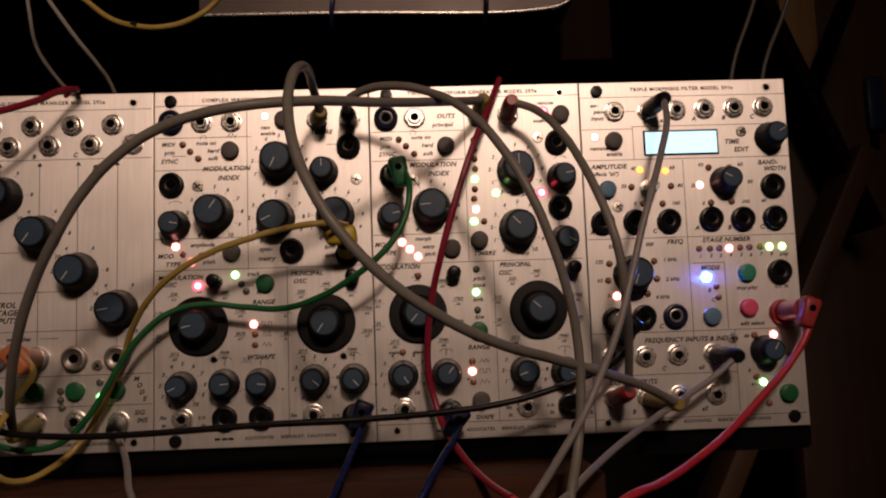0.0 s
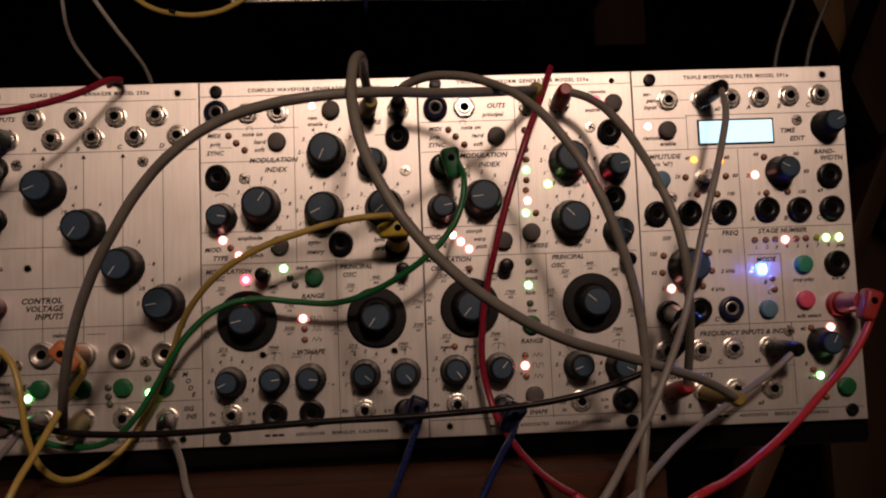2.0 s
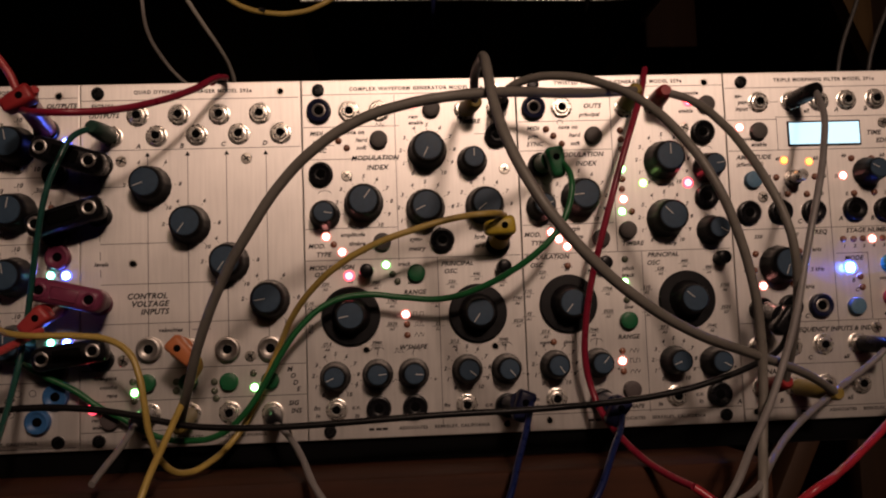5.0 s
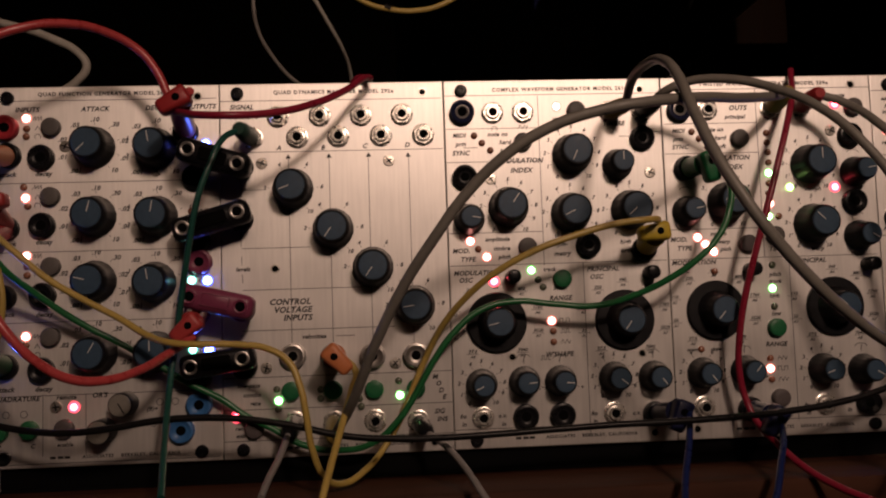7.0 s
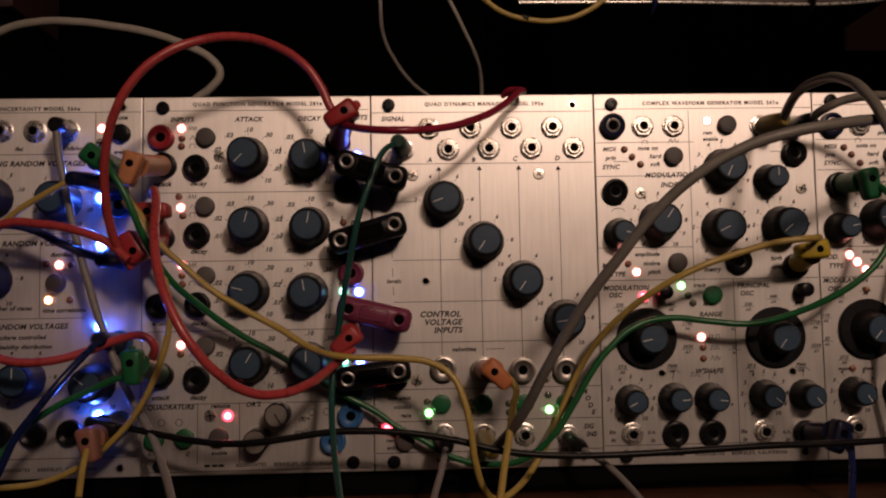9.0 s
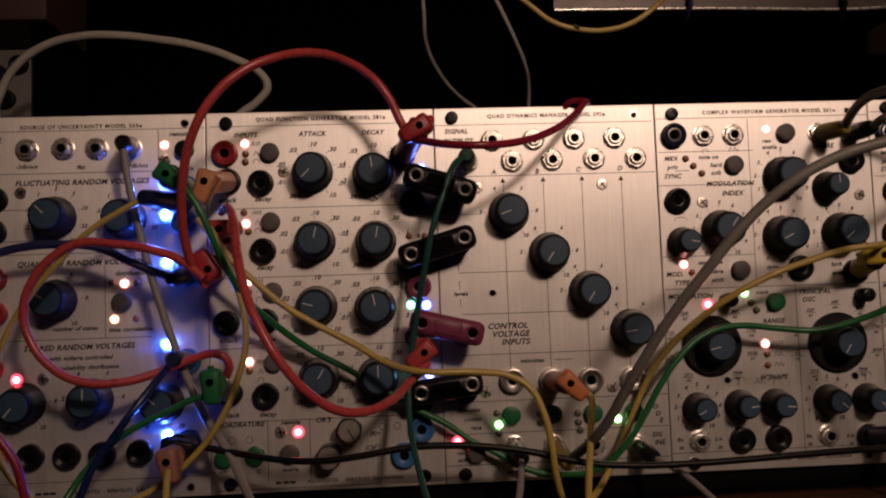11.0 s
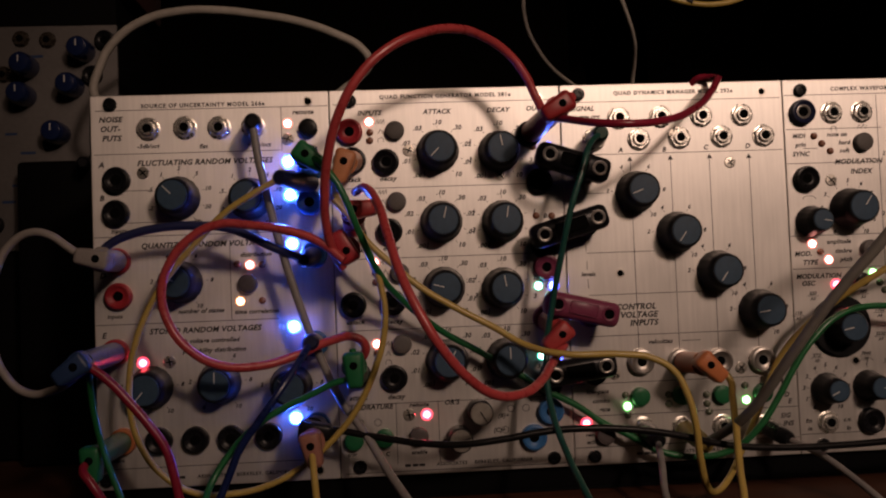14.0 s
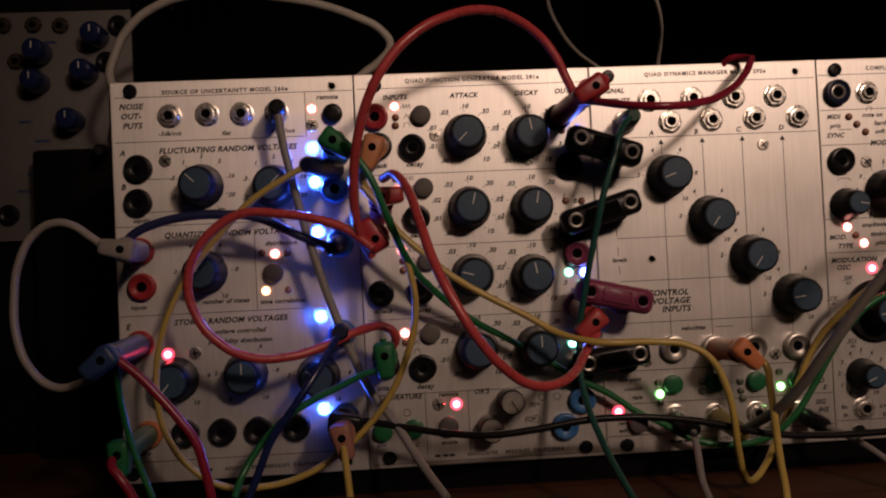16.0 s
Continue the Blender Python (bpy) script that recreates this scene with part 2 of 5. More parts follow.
def fluted(bm, profile, steps=48, flutes=16, depth=0.01):
    """A knob's body: a lathe form with shallow finger grooves."""
    rings = []
    for r, h in profile:
        rings.append([bm.verts.new((r * (1 + depth * math.cos(flutes * 2 * math.pi * i / steps)) * math.cos(2 * math.pi * i / steps) / 1000, -h / 1000,
                                    r * (1 + depth * math.cos(flutes * 2 * math.pi * i / steps)) * math.sin(2 * math.pi * i / steps) / 1000)) for i in range(steps)])
    for low, high in zip(rings, rings[1:]):
        for i in range(steps):
            bm.faces.new((low[i], low[(i + 1) % steps], high[(i + 1) % steps], high[i]))
    bm.faces.new(rings[-1])
    bm.faces.new(list(reversed(rings[0])))
    return bm


def hexagon(bm, r, h0, h1):
    turned(bm, [(r, h0), (r, h1 - 0.5), (r - 0.5, h1)], steps=6)
    return bm


PARTS = {
    "knob_kb": mesh_of("knob", fluted(bmesh.new(), [(9.7, 0.3), (9.7, 2.0), (9.3, 2.8), (8.3, 9), (7.7, 13.2), (7.0, 13.9)]), "black_plastic"),
    "knob_ks": mesh_of("knob", fluted(bmesh.new(), [(7.5, 0.3), (7.5, 1.8), (7.2, 2.4), (6.0, 8), (5.5, 12.0), (5.0, 12.6)]), "black_plastic"),
    "knob_kd": mesh_of("knob", fluted(bmesh.new(), [(9.6, 2.4), (8.2, 5), (7.4, 9), (7.0, 13.2), (6.5, 13.9)]), "black_plastic"),
    "cap_kb": mesh_of("cap", turned(bmesh.new(), [(6.6, 13.6), (6.6, 14.2), (6.3, 14.5), (2.0, 14.6)]), "knob_cap"),
    "cap_ks": mesh_of("cap", turned(bmesh.new(), [(4.7, 12.3), (4.7, 12.9), (4.4, 13.2), (1.5, 13.3)]), "knob_cap"),
    "cap_kd": mesh_of("cap", turned(bmesh.new(), [(6.2, 13.6), (6.2, 14.2), (5.9, 14.5), (2.0, 14.6)]), "knob_cap"),
    "line_kb": mesh_of("pointer", box(bmesh.new(), -0.0002, 0.0002, -0.01475, -0.0145, 0.0008, 0.0058), "white_line", False),
    "line_ks": mesh_of("pointer", box(bmesh.new(), -0.0002, 0.0002, -0.01345, -0.0132, 0.0004, 0.0042), "white_line", False),
    "knob_kc": mesh_of("knob", turned(bmesh.new(), [(5.6, 0.3), (5.6, 11.0), (5.2, 11.8), (4.8, 12.0)], steps=32), "black_plastic"),
    "cap_kc": mesh_of("cap", turned(bmesh.new(), [(5.0, 11.6), (5.0, 12.3), (4.7, 12.6), (1.5, 12.6)], steps=32), "knob_metal"),
    "line_kc": mesh_of("pointer", box(bmesh.new(), -0.0003, 0.0003, -0.0128, -0.0126, -0.0012, 0.0044), "ink", False),
    "line_kd": mesh_of("pointer", box(bmesh.new(), -0.0002, 0.0002, -0.01475, -0.0145, 0.0008, 0.0056), "white_line", False),
    "dial_disc": mesh_of("dial_disc", turned(bmesh.new(), [(14.4, 0.4), (14.4, 1.9), (13.9, 2.4), (9.0, 2.6)], steps=56), "black_plastic"),
    "nut": mesh_of("nut", hexagon(turned(bmesh.new(), [(5.4, 0.0), (5.4, 0.4), (5.1, 0.55), (4.0, 0.55)], steps=32), 5.1, 0.5, 1.7), "nickel"),
    "collar": mesh_of("collar", turned(bmesh.new(), [(3.6, 1.6), (3.6, 1.8), (3.1, 1.9), (3.1, 2.9), (2.8, 3.2), (2.2, 3.2), (1.9, 2.4)]), "nickel"),
    "bore": mesh_of("bore", turned(bmesh.new(), [(2.0, 2.3), (1.95, 3.12), (1.2, 3.14)], steps=18), "dark_hole"),
    "socket_hole": mesh_of("bore", turned(bmesh.new(), [(2.3, 2.0), (2.25, 2.75), (1.2, 2.77)], steps=18), "dark_hole"),
    "socket_ring": mesh_of("ring", turned(bmesh.new(), [(3.4, 2.4), (3.4, 3.2), (3.0, 3.3), (2.35, 2.9), (2.2, 2.2)], steps=24), "steel"),
    "screw_cross": mesh_of("screw_head", turned(bmesh.new(), [(2.75, 0.0), (2.75, 0.35), (2.45, 0.62), (1.2, 0.70)], steps=22), "screw_steel"),
    "screw_slot": mesh_of("slot", box(box(bmesh.new(), -0.0015, 0.0015, -0.00076, -0.0006, -0.00034, 0.00034), -0.00034, 0.00034, -0.00077, -0.0006, -0.0015, 0.0015), "dark_hole", False),
    "screw_black": mesh_of("screw_head", turned(bmesh.new(), [(3.0, 0.0), (3.0, 1.6), (2.6, 2.1), (1.4, 2.2), (1.3, 1.5)], steps=24), "gloss_black"),
    "hole_rim": mesh_of("rim", turned(bmesh.new(), [(2.1, 0.0), (2.05, 0.1), (1.4, 0.12)], steps=18), "screw_steel"),
    "screw_hole": mesh_of("fixing_hole", turned(bmesh.new(), [(1.5, 0.0), (1.5, 0.15), (1.0, 0.16)], steps=16), "dark_hole"),
}
LENS = {}


def socket_mesh(color):
    key = "socket_" + color
    if key not in PARTS:
        mat = {"black": "gloss_black", "grey": "steel"}.get(color, color + "_plastic")
        PARTS[key] = mesh_of("socket", turned(bmesh.new(), [(6.0, 0.0), (6.0, 2.9), (5.6, 3.6), (4.8, 3.8), (4.1, 3.4), (3.2, 2.7), (2.3, 2.6)], steps=32), mat)
    return PARTS[key]


def button_mesh(color):
    key = "button_" + color
    if key not in PARTS:
        mat = {"black": "gloss_black", "blackcap": "gloss_black", "blue": "skyblue_plastic", "darkred": "darkred_plastic"}.get(color, color + "_plastic")
        r, h = (3.4, 9.0) if color in ("blackcap", "darkred") else (4.4, 3.6)
        PARTS[key] = mesh_of("button", turned(bmesh.new(), [(r, 0.0), (r, h - 0.9), (r - 0.3, h - 0.3), (r - 1.0, h), (r - 2.4, h + 0.12)], steps=28), mat)
    return PARTS[key]


def lens_mesh(color):
    if color not in LENS:
        r = {"off": 0.95, "olive": 1.0, "blue": 1.25, "indigo": 1.15}.get(color, 1.0)
        dark = color in ("off", "olive", "clear")
        shape = [(1.7, 0.0), (1.7, 0.8), (1.35, 1.4), (0.7, 1.75)] if dark else [(1.65, 0.0), (1.65, 0.35), (1.3, 0.75), (0.6, 1.0)]
        LENS[color] = mesh_of("lamp_lens", turned(bmesh.new(), [(a * r, h * r) for a, h in shape], steps=18), "led_" + color)
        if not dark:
            # a lit lamp's halo, added as a thin glowing disc under the lens
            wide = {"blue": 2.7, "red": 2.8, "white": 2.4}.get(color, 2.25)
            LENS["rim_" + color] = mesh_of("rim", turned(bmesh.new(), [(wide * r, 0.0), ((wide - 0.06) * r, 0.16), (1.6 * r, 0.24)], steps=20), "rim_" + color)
    return LENS[color]


SCALES = {
    "dig": ("0", "1", "2", "3", "4", "5", "6", "7", "8", "9", "10"), "ten": ("0", "", "2", "", "4", "", "6", "", "8", "", "10"),
    "two": ("", "", "2", "", "4", "", "6", "", "8", "", "10"), "unc": ("", ".2", ".5", "1", "2", "5", "10", "20", "50"),
    "sec": (".001", ".01", ".02", ".03", ".10", ".30", "1", "3", "10"), "lin": ("", "-", "", "", "|", "", "", "+", ""),
    "osc": ("27.5", "55", "110", "220", "440", "880", "1760", "3520", "7040"),
}


def dial_scale(kind, reach):
    """The printed ring of figures round a knob: one mesh."""
    bm = bmesh.new()
    labels = SCALES[kind]
    for i, text in enumerate(labels):
        a = radians(-145 + 290 * i / (len(labels) - 1))
        for sub, (shown, size, drop) in enumerate(((text, 2.0 if kind == "osc" else 2.7 if kind == "sec" else 2.35, 0), ("A" + str(i), 1.7, -2.6))):
            if not shown or (sub and kind != "osc"):
                continue
            data = word_mesh(shown, size).copy()
            far = reach + 2.9
            data.transform(Matrix.Translation((far * math.sin(a) * (1.16 if kind in ("osc", "sec") else 1) / 1000, 0, (far * math.cos(a) + drop + (1.2 if kind == "osc" else 0)) / 1000)))
            bm.from_mesh(data)
            bpy.data.meshes.remove(data)
        if kind == "osc":
            x, z = (reach + 2.9) * math.sin(a) * 1.16 / 1000, (reach + 2.9) * math.cos(a) / 1000
            box(bm, x - 0.003, x + 0.003, -0.00003, 0.00002, z - 0.0001, z + 0.0001)
        elif text:
            m = Matrix.Rotation(a, 4, "Y") @ Matrix.Translation((0, 0, (reach + 0.9) / 1000)) @ Matrix.Diagonal((0.00022, 0.00005, 0.0011, 1))
            bmesh.ops.create_cube(bm, size=1, matrix=m)
    return mesh_of("dial_scale", bm, "ink", False)


SCALE_MESH = {}
WAVES = {  # printed wave signs, as strokes in mm
    "square": [(-2.4, -1), (-2.4, 1), (-0.8, 1), (-0.8, -1), (0.8, -1), (0.8, 1), (2.4, 1), (2.4, -1)],
    "pulse": [(-2.4, -1), (-1.6, -1), (-1.6, 1), (-0.6, 1), (-0.6, -1), (0.5, -1), (0.5, 1), (1.5, 1), (1.5, -1), (2.4, -1)],
    "saw": [(-2.4, -1), (-1.1, 1), (-1.1, -1), (0.3, 1), (0.3, -1), (1.7, 1), (1.7, -1)],
    "triangle": [(-2.4, -1), (-1.4, 1), (-0.3, -1), (0.7, 1), (1.7, -1), (2.4, 0.6)],
    "peak": [(-1.2, -1), (0, 1), (1.2, -1)],
    "step": [(-1.3, -1), (-1.3, 0.4), (-0.7, 1), (0.7, 1), (1.3, 0.4), (1.3, -1)],
    "ring": [(1.6 * math.cos(i * 0.6283), 1.6 * math.sin(i * 0.6283)) for i in range(11)],
    "both_ways": [(-3.2, -0.4), (-2.2, 0.7), (0, 1.0), (2.2, 0.7), (3.2, -0.4)],
}
WAVE_MESH = {}


def wave_mesh(kind):
    """A small printed wave sign made of thin strokes."""
    if kind not in WAVE_MESH:
        bm = bmesh.new()
        for (x0, z0), (x1, z1) in zip(WAVES[kind], WAVES[kind][1:]):
            long, a = math.hypot(x1 - x0, z1 - z0) + 0.2, math.atan2(z1 - z0, x1 - x0)
            m = Matrix.Translation(((x0 + x1) / 2000, 0, (z0 + z1) / 2000)) @ Matrix.Rotation(-a, 4, "Y") @ Matrix.Diagonal((long / 1000, 0.00004, 0.00026, 1))
            bmesh.ops.create_cube(bm, size=1, matrix=m)
        WAVE_MESH[kind] = mesh_of("wave_sign", bm, "ink", False)
    return WAVE_MESH[kind]


def module(n, name, label, knobs, jacks, sockets, lamps, buttons, screws, words, rules, arrows, waves=()):
    """One panel with all that is fixed on it."""
    unit = thing(name, label, "synthesizer panel", "row of panels", pose(n * PITCH, 0, PANEL_Z))
    part("plate", box(bmesh.new(), 0.0001, PITCH - 0.00025, 0, 0.002, 0, PANEL_H, 0.0004, 2), "brushed_aluminium", unit, smooth=False)
    for u, v, kind, turn, scale in knobs:
        if kind == "kd":
            part("dial_disc", PARTS["dial_disc"], "", unit, at=local(u, v))
        knob = part("knob", PARTS["knob_" + kind], "", unit, at=local(u, v) @ Matrix.Rotation(radians(turn), 4, "Y"))
        part("cap", PARTS["cap_" + kind], "", knob, "dull metal knob cap" if kind == "kc" else "blue-grey knob cap")
        part("pointer", PARTS["line_" + kind], "", knob, "dark pointer line" if kind == "kc" else "white pointer line")
        if scale != "none":
            key = (scale, kind)
            if key not in SCALE_MESH:
                SCALE_MESH[key] = dial_scale(scale, {"kb": 10.6, "ks": 8.0, "kd": 15.2}[kind])
            part("dial_scale", SCALE_MESH[key], "", unit, at=local(u, v, 0.06))
    for i, (u, v) in enumerate(jacks):
        nut = part("nut", PARTS["nut"], "", unit, at=local(u, v) @ Matrix.Rotation(0.7 * i, 4, "Y"))
        part("collar", PARTS["collar"], "", nut)
        part("bore", PARTS["bore"], "", nut)
    for u, v, color in sockets:
        socket = part("socket", socket_mesh(color), "", unit, at=local(u, v))
        if color == "navy":
            part("ring", PARTS["socket_ring"], "", socket)
        part("bore", PARTS["socket_hole"], "", socket)
    for u, v, color in lamps:
        lens = part("lamp_lens", lens_mesh(color), "", unit, at=local(u, v))
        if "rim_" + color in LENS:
            part("rim", LENS["rim_" + color], "", lens, "flat disc imitating the glow round a lit lamp")
    for u, v, color in buttons:
        part("button", button_mesh(color), "", unit, at=local(u, v))
    for i, (u, v, kind) in enumerate(screws):
        head = part("fixing_hole" if kind == "hole" else "screw_head", PARTS["screw_" + kind], "", unit, at=local(u, v) @ Matrix.Rotation(0.5 * i, 4, "Y"))
        if kind == "cross":
            part("slot", PARTS["screw_slot"], "", head)
        elif kind == "hole":
            part("rim", PARTS["hole_rim"], "", head, "bright metal rim of a fixing hole")
    for u, v, size, text, slanted in words:
        part("lettering", word_mesh(text, size, slanted), "", unit, at=local(u, v, 0.05))
    for u0, v0, u1, v1 in rules:
        long, a = math.hypot(u1 - u0, v1 - v0), math.atan2(v1 - v0, u1 - u0)
        m = local((u0 + u1) / 2, (v0 + v1) / 2) @ Matrix.Rotation(-a, 4, "Y")
        part("printed_rule", box(bmesh.new(), -long / 2000, long / 2000, -0.00006, 0.00002, -0.00014, 0.00014), "ink", unit, smooth=False, at=m)
    for u, v in arrows:
        bm = bmesh.new()
        turned(bm, [(1.5, 0.02), (1.5, 0.06)], steps=3)
        part("arrowhead", bm, "ink", unit, smooth=False, at=local(u, v) @ Matrix.Rotation(radians(-90), 4, "Y"))
    for u, v, kind in waves:
        part("wave_sign", wave_mesh(kind), "", unit, at=local(u, v, 0.06))
    # maker's line at the foot: the name as plain bars, then the words that follow it
    for x in (30.5, 34.0, 37.0):
        part("printed_bar", box(bmesh.new(), -0.0013, 0.0013, -0.00006, 0.00002, -0.0006, 0.0006), "ink", unit, smooth=False, at=local(x, 4.3))
    part("lettering", word_mesh("ASSOCIATES    BERKELEY, CALIFORNIA", 1.9, False), "", unit, at=local(66, 4.3, 0.05))
    return unit


# ---- the panels: places in mm from each panel's lower left corner ----

KNOBS_0 = [(38.9, 130.3, "kb", 315, "unc"), (70.8, 128.8, "kb", 45, "unc"), (39.0, 91.9, "kb", 300, "ten"), (24.7, 45.2, "kb", 220, "ten"),
    (55.0, 46.0, "kb", 0, "ten"), (87.0, 43.3, "kb", 310, "ten")]
JACKS_0 = [(25.9, 162.1), (42.4, 162.3), (57.8, 162.0), (73.2, 162.2)]
SOCKETS_0 = [(11.7, 139.1, "black"), (11.1, 124.1, "black"), (11.0, 102.4, "red"), (11.4, 86.7, "red"), (9.4, 61.5, "red"),
    (11.7, 21.7, "orange"), (27.6, 21.3, "black"), (43.8, 21.1, "black"), (59.5, 20.9, "black"), (76.4, 21.2, "black"),
    (99.0, 142.2, "blue"), (97.8, 126.5, "blue"), (99.2, 102.2, "blue"), (98.4, 61.8, "blue"), (98.3, 24.7, "blue")]
LAMPS_0 = [(88.9, 163.2, "white"), (64.1, 99.3, "off"), (69.8, 98.7, "white"), (75.3, 98.7, "off"), (65.1, 82.3, "warm"),
    (75.1, 82.3, "off"), (21.0, 56.2, "red"), (88.6, 145.4, "blue"), (89.0, 130.1, "blue"), (89.3, 107.7, "blue"), (88.9, 69.8, "blue"),
    (88.5, 28.4, "blue")]
BUTTONS_0 = [(98.3, 160.5, "black"), (68.9, 90.2, "dark")]
SCREWS_0 = [(9.3, 173.8, "black"), (98.4, 173.3, "hole"), (4.4, 4.7, "black"), (98.6, 4.2, "hole"), (88.7, 155.8, "cross"),
    (23.1, 142.2, "cross"), (32.8, 56.2, "cross")]
WORDS_0 = [(50.7, 172.7, 2.3, "SOURCE OF UNCERTAINTY MODEL 266e", False), (9.0, 166.8, 3.1, "NOISE", True), (8.8, 162.5, 3.1, "OUT-", True),
    (9.4, 158.2, 3.1, "PUTS", True), (25.6, 154.3, 2.4, "-3db/oct", True), (50.4, 153.6, 2.4, "flat", True),
    (75.5, 153.7, 2.4, "+3db/oct", True), (95.9, 168.3, 2.7, "remote", True), (98.2, 151.8, 2.4, "enable", True),
    (50.9, 146.5, 3.1, "FLUCTUATING RANDOM VOLTAGES", True), (4.5, 146.2, 3.1, "A", True), (4.4, 131.1, 3.1, "B", True),
    (11.7, 116.0, 2.4, "inputs", True), (49.8, 108.8, 3.1, "QUANTIZED RANDOM VOLTAGES", True), (72.6, 103.4, 2.5, "distribution", True),
    (47.3, 78.6, 2.5, "number of states", True), (72.3, 77.4, 2.5, "time correlation", True), (9.0, 77.5, 2.3, "inputs", True),
    (49.0, 70.0, 3.1, "STORED RANDOM VOLTAGES", True), (49.8, 65.1, 2.5, "with voltage controlled", True),
    (52.8, 60.7, 2.5, "probability distribution", True), (4.0, 69.0, 3.1, "E", True), (4.1, 96.0, 3.1, "D", True),
    (8.9, 13.1, 2.2, "pulse", True)]
RULES_0 = [(2.3, 171.0, 107.2, 171.0), (1.5, 151.0, 85.0, 151.0), (86.0, 170.7, 86.0, 150.5), (0.6, 113.4, 82.6, 113.4),
    (0.6, 73.8, 82.1, 73.8), (0.6, 9.3, 105.8, 9.3), (61.0, 109.0, 61.0, 74.2), (15.4, 134.2, 26.0, 134.2), (14.8, 119.6, 49.0, 119.6)]
uncertainty_module = module(0, "uncertainty_module", "brushed aluminium random voltage panel with blue lamps lit", knobs=KNOBS_0, jacks=JACKS_0, sockets=SOCKETS_0, lamps=LAMPS_0, buttons=BUTTONS_0, screws=SCREWS_0, words=WORDS_0, rules=RULES_0, arrows=())

KNOBS_1 = [(49.7, 148.4, "kb", 225, "sec"), (50.1, 115.5, "kb", 15, "sec"), (50.1, 85.0, "kb", 285, "sec"), (50.5, 51.6, "kb", 30, "sec"),
    (78.2, 147.3, "kb", 350, "sec"), (78.6, 114.8, "kb", 10, "sec"), (77.5, 83.7, "kb", 350, "sec"), (77.9, 51.2, "kb", 0, "sec"),
    (64.0, 28.0, "kc", 150, "none"), (54.4, 16.2, "kc", 75, "none")]
SOCKETS_1 = [(9.1, 158.3, "red"), (10.3, 145.0, "black"), (25.5, 143.9, "black"), (9.5, 110.7, "black"), (26.0, 111.8, "black"),
    (8.3, 78.6, "black"), (26.3, 79.0, "black"), (9.3, 46.5, "black"), (25.9, 44.6, "black"), (96.5, 132.9, "black"), (92.4, 155.0, "black"),
    (97.1, 103.0, "black"), (98.1, 92.7, "purple"), (96.9, 69.1, "purple"), (96.9, 38.4, "black"), (97.3, 26.1, "blue"),
    (89.0, 14.6, "blue")]
LAMPS_1 = [(18.2, 162.9, "white"), (18.5, 158.0, "off"), (18.3, 154.2, "off"), (17.2, 130.1, "off"), (18.0, 125.0, "white"),
    (19.1, 121.1, "off"), (18.5, 97.7, "white"), (18.8, 92.8, "off"), (18.9, 88.7, "off"), (18.3, 60.3, "white"), (18.4, 56.2, "off"),
    (94.3, 149.3, "off"), (101.4, 149.1, "indigo"), (94.5, 116.9, "off"), (101.8, 116.6, "off"), (94.2, 84.1, "cyan"),
    (101.5, 83.8, "indigo"), (94.4, 51.7, "cyan"), (101.9, 51.3, "indigo"), (40.0, 27.1, "red")]
BUTTONS_1 = [(30.0, 158.3, "grey"), (29.7, 125.4, "grey"), (30.0, 92.5, "grey"), (29.9, 59.8, "grey"), (6.5, 16.9, "green"),
    (20.4, 17.4, "green"), (36.1, 17.5, "dark")]
SCREWS_1 = [(9.7, 172.7, "black"), (9.0, 4.9, "black"), (98.2, 4.6, "black"), (97.8, 172.3, "hole"), (36.1, 149.1, "cross"),
    (78.2, 136.6, "cross"), (31.9, 27.4, "cross")]
WORDS_1 = [(54.1, 174.3, 2.3, "QUAD FUNCTION GENERATOR MODEL 281e", False), (18.4, 167.0, 2.8, "INPUTS", True),
    (49.8, 166.9, 2.8, "ATTACK", True), (78.4, 167.0, 2.8, "DECAY", True), (98.9, 167.3, 2.8, "OUTPUTS", True),
    (26.0, 136.3, 2.8, "decay", True), (26.3, 104.0, 2.8, "decay", True), (26.5, 70.2, 2.8, "decay", True), (26.2, 35.8, 2.8, "decay", True),
    (9.3, 136.2, 2.8, "attack", True), (9.4, 103.5, 2.8, "attack", True), (8.9, 70.6, 2.8, "attack", True), (8.9, 36.0, 2.8, "attack", True),
    (97.7, 149.6, 2.6, "A", True), (98.7, 116.6, 2.6, "B", True), (98.1, 84.0, 2.6, "C", True), (98.5, 51.4, 2.6, "D", True),
    (13.5, 31.5, 2.8, "QUADRATURE", True), (36.5, 31.7, 2.5, "remote", True), (35.9, 10.1, 2.3, "enable", True),
    (51.6, 32.1, 2.8, "OR'S", True), (5.2, 10.4, 2.4, "trig", True), (21.4, 9.9, 2.4, "C", True), (75.3, 24.9, 2.4, "(B)+", True),
    (73.2, 18.4, 2.4, "(C)+", True)]
RULES_1 = [(1.8, 171.3, 106.5, 171.3), (2.0, 132.0, 97.6, 132.0), (1.8, 99.4, 98.6, 99.4), (2.1, 66.6, 98.2, 66.6), (1.6, 32.8, 103.0, 32.8),
    (26.0, 33.3, 26.0, 5.1), (45.4, 33.2, 45.4, 5.2), (2.3, 1.8, 106.1, 1.8)]
WAVES_1 = [(23.4, z + dz, kind) for z in (162.9, 130.1, 97.7, 60.3) for dz, kind in ((0, "saw"), (-4.6, "peak"), (-8.6, "step"))]
WAVES_1 += [(9.5, 24.5, "ring"), (17.5, 24.5, "ring"), (79.0, 28.0, "ring"), (86.0, 28.0, "ring"), (76.0, 18.4, "ring")]
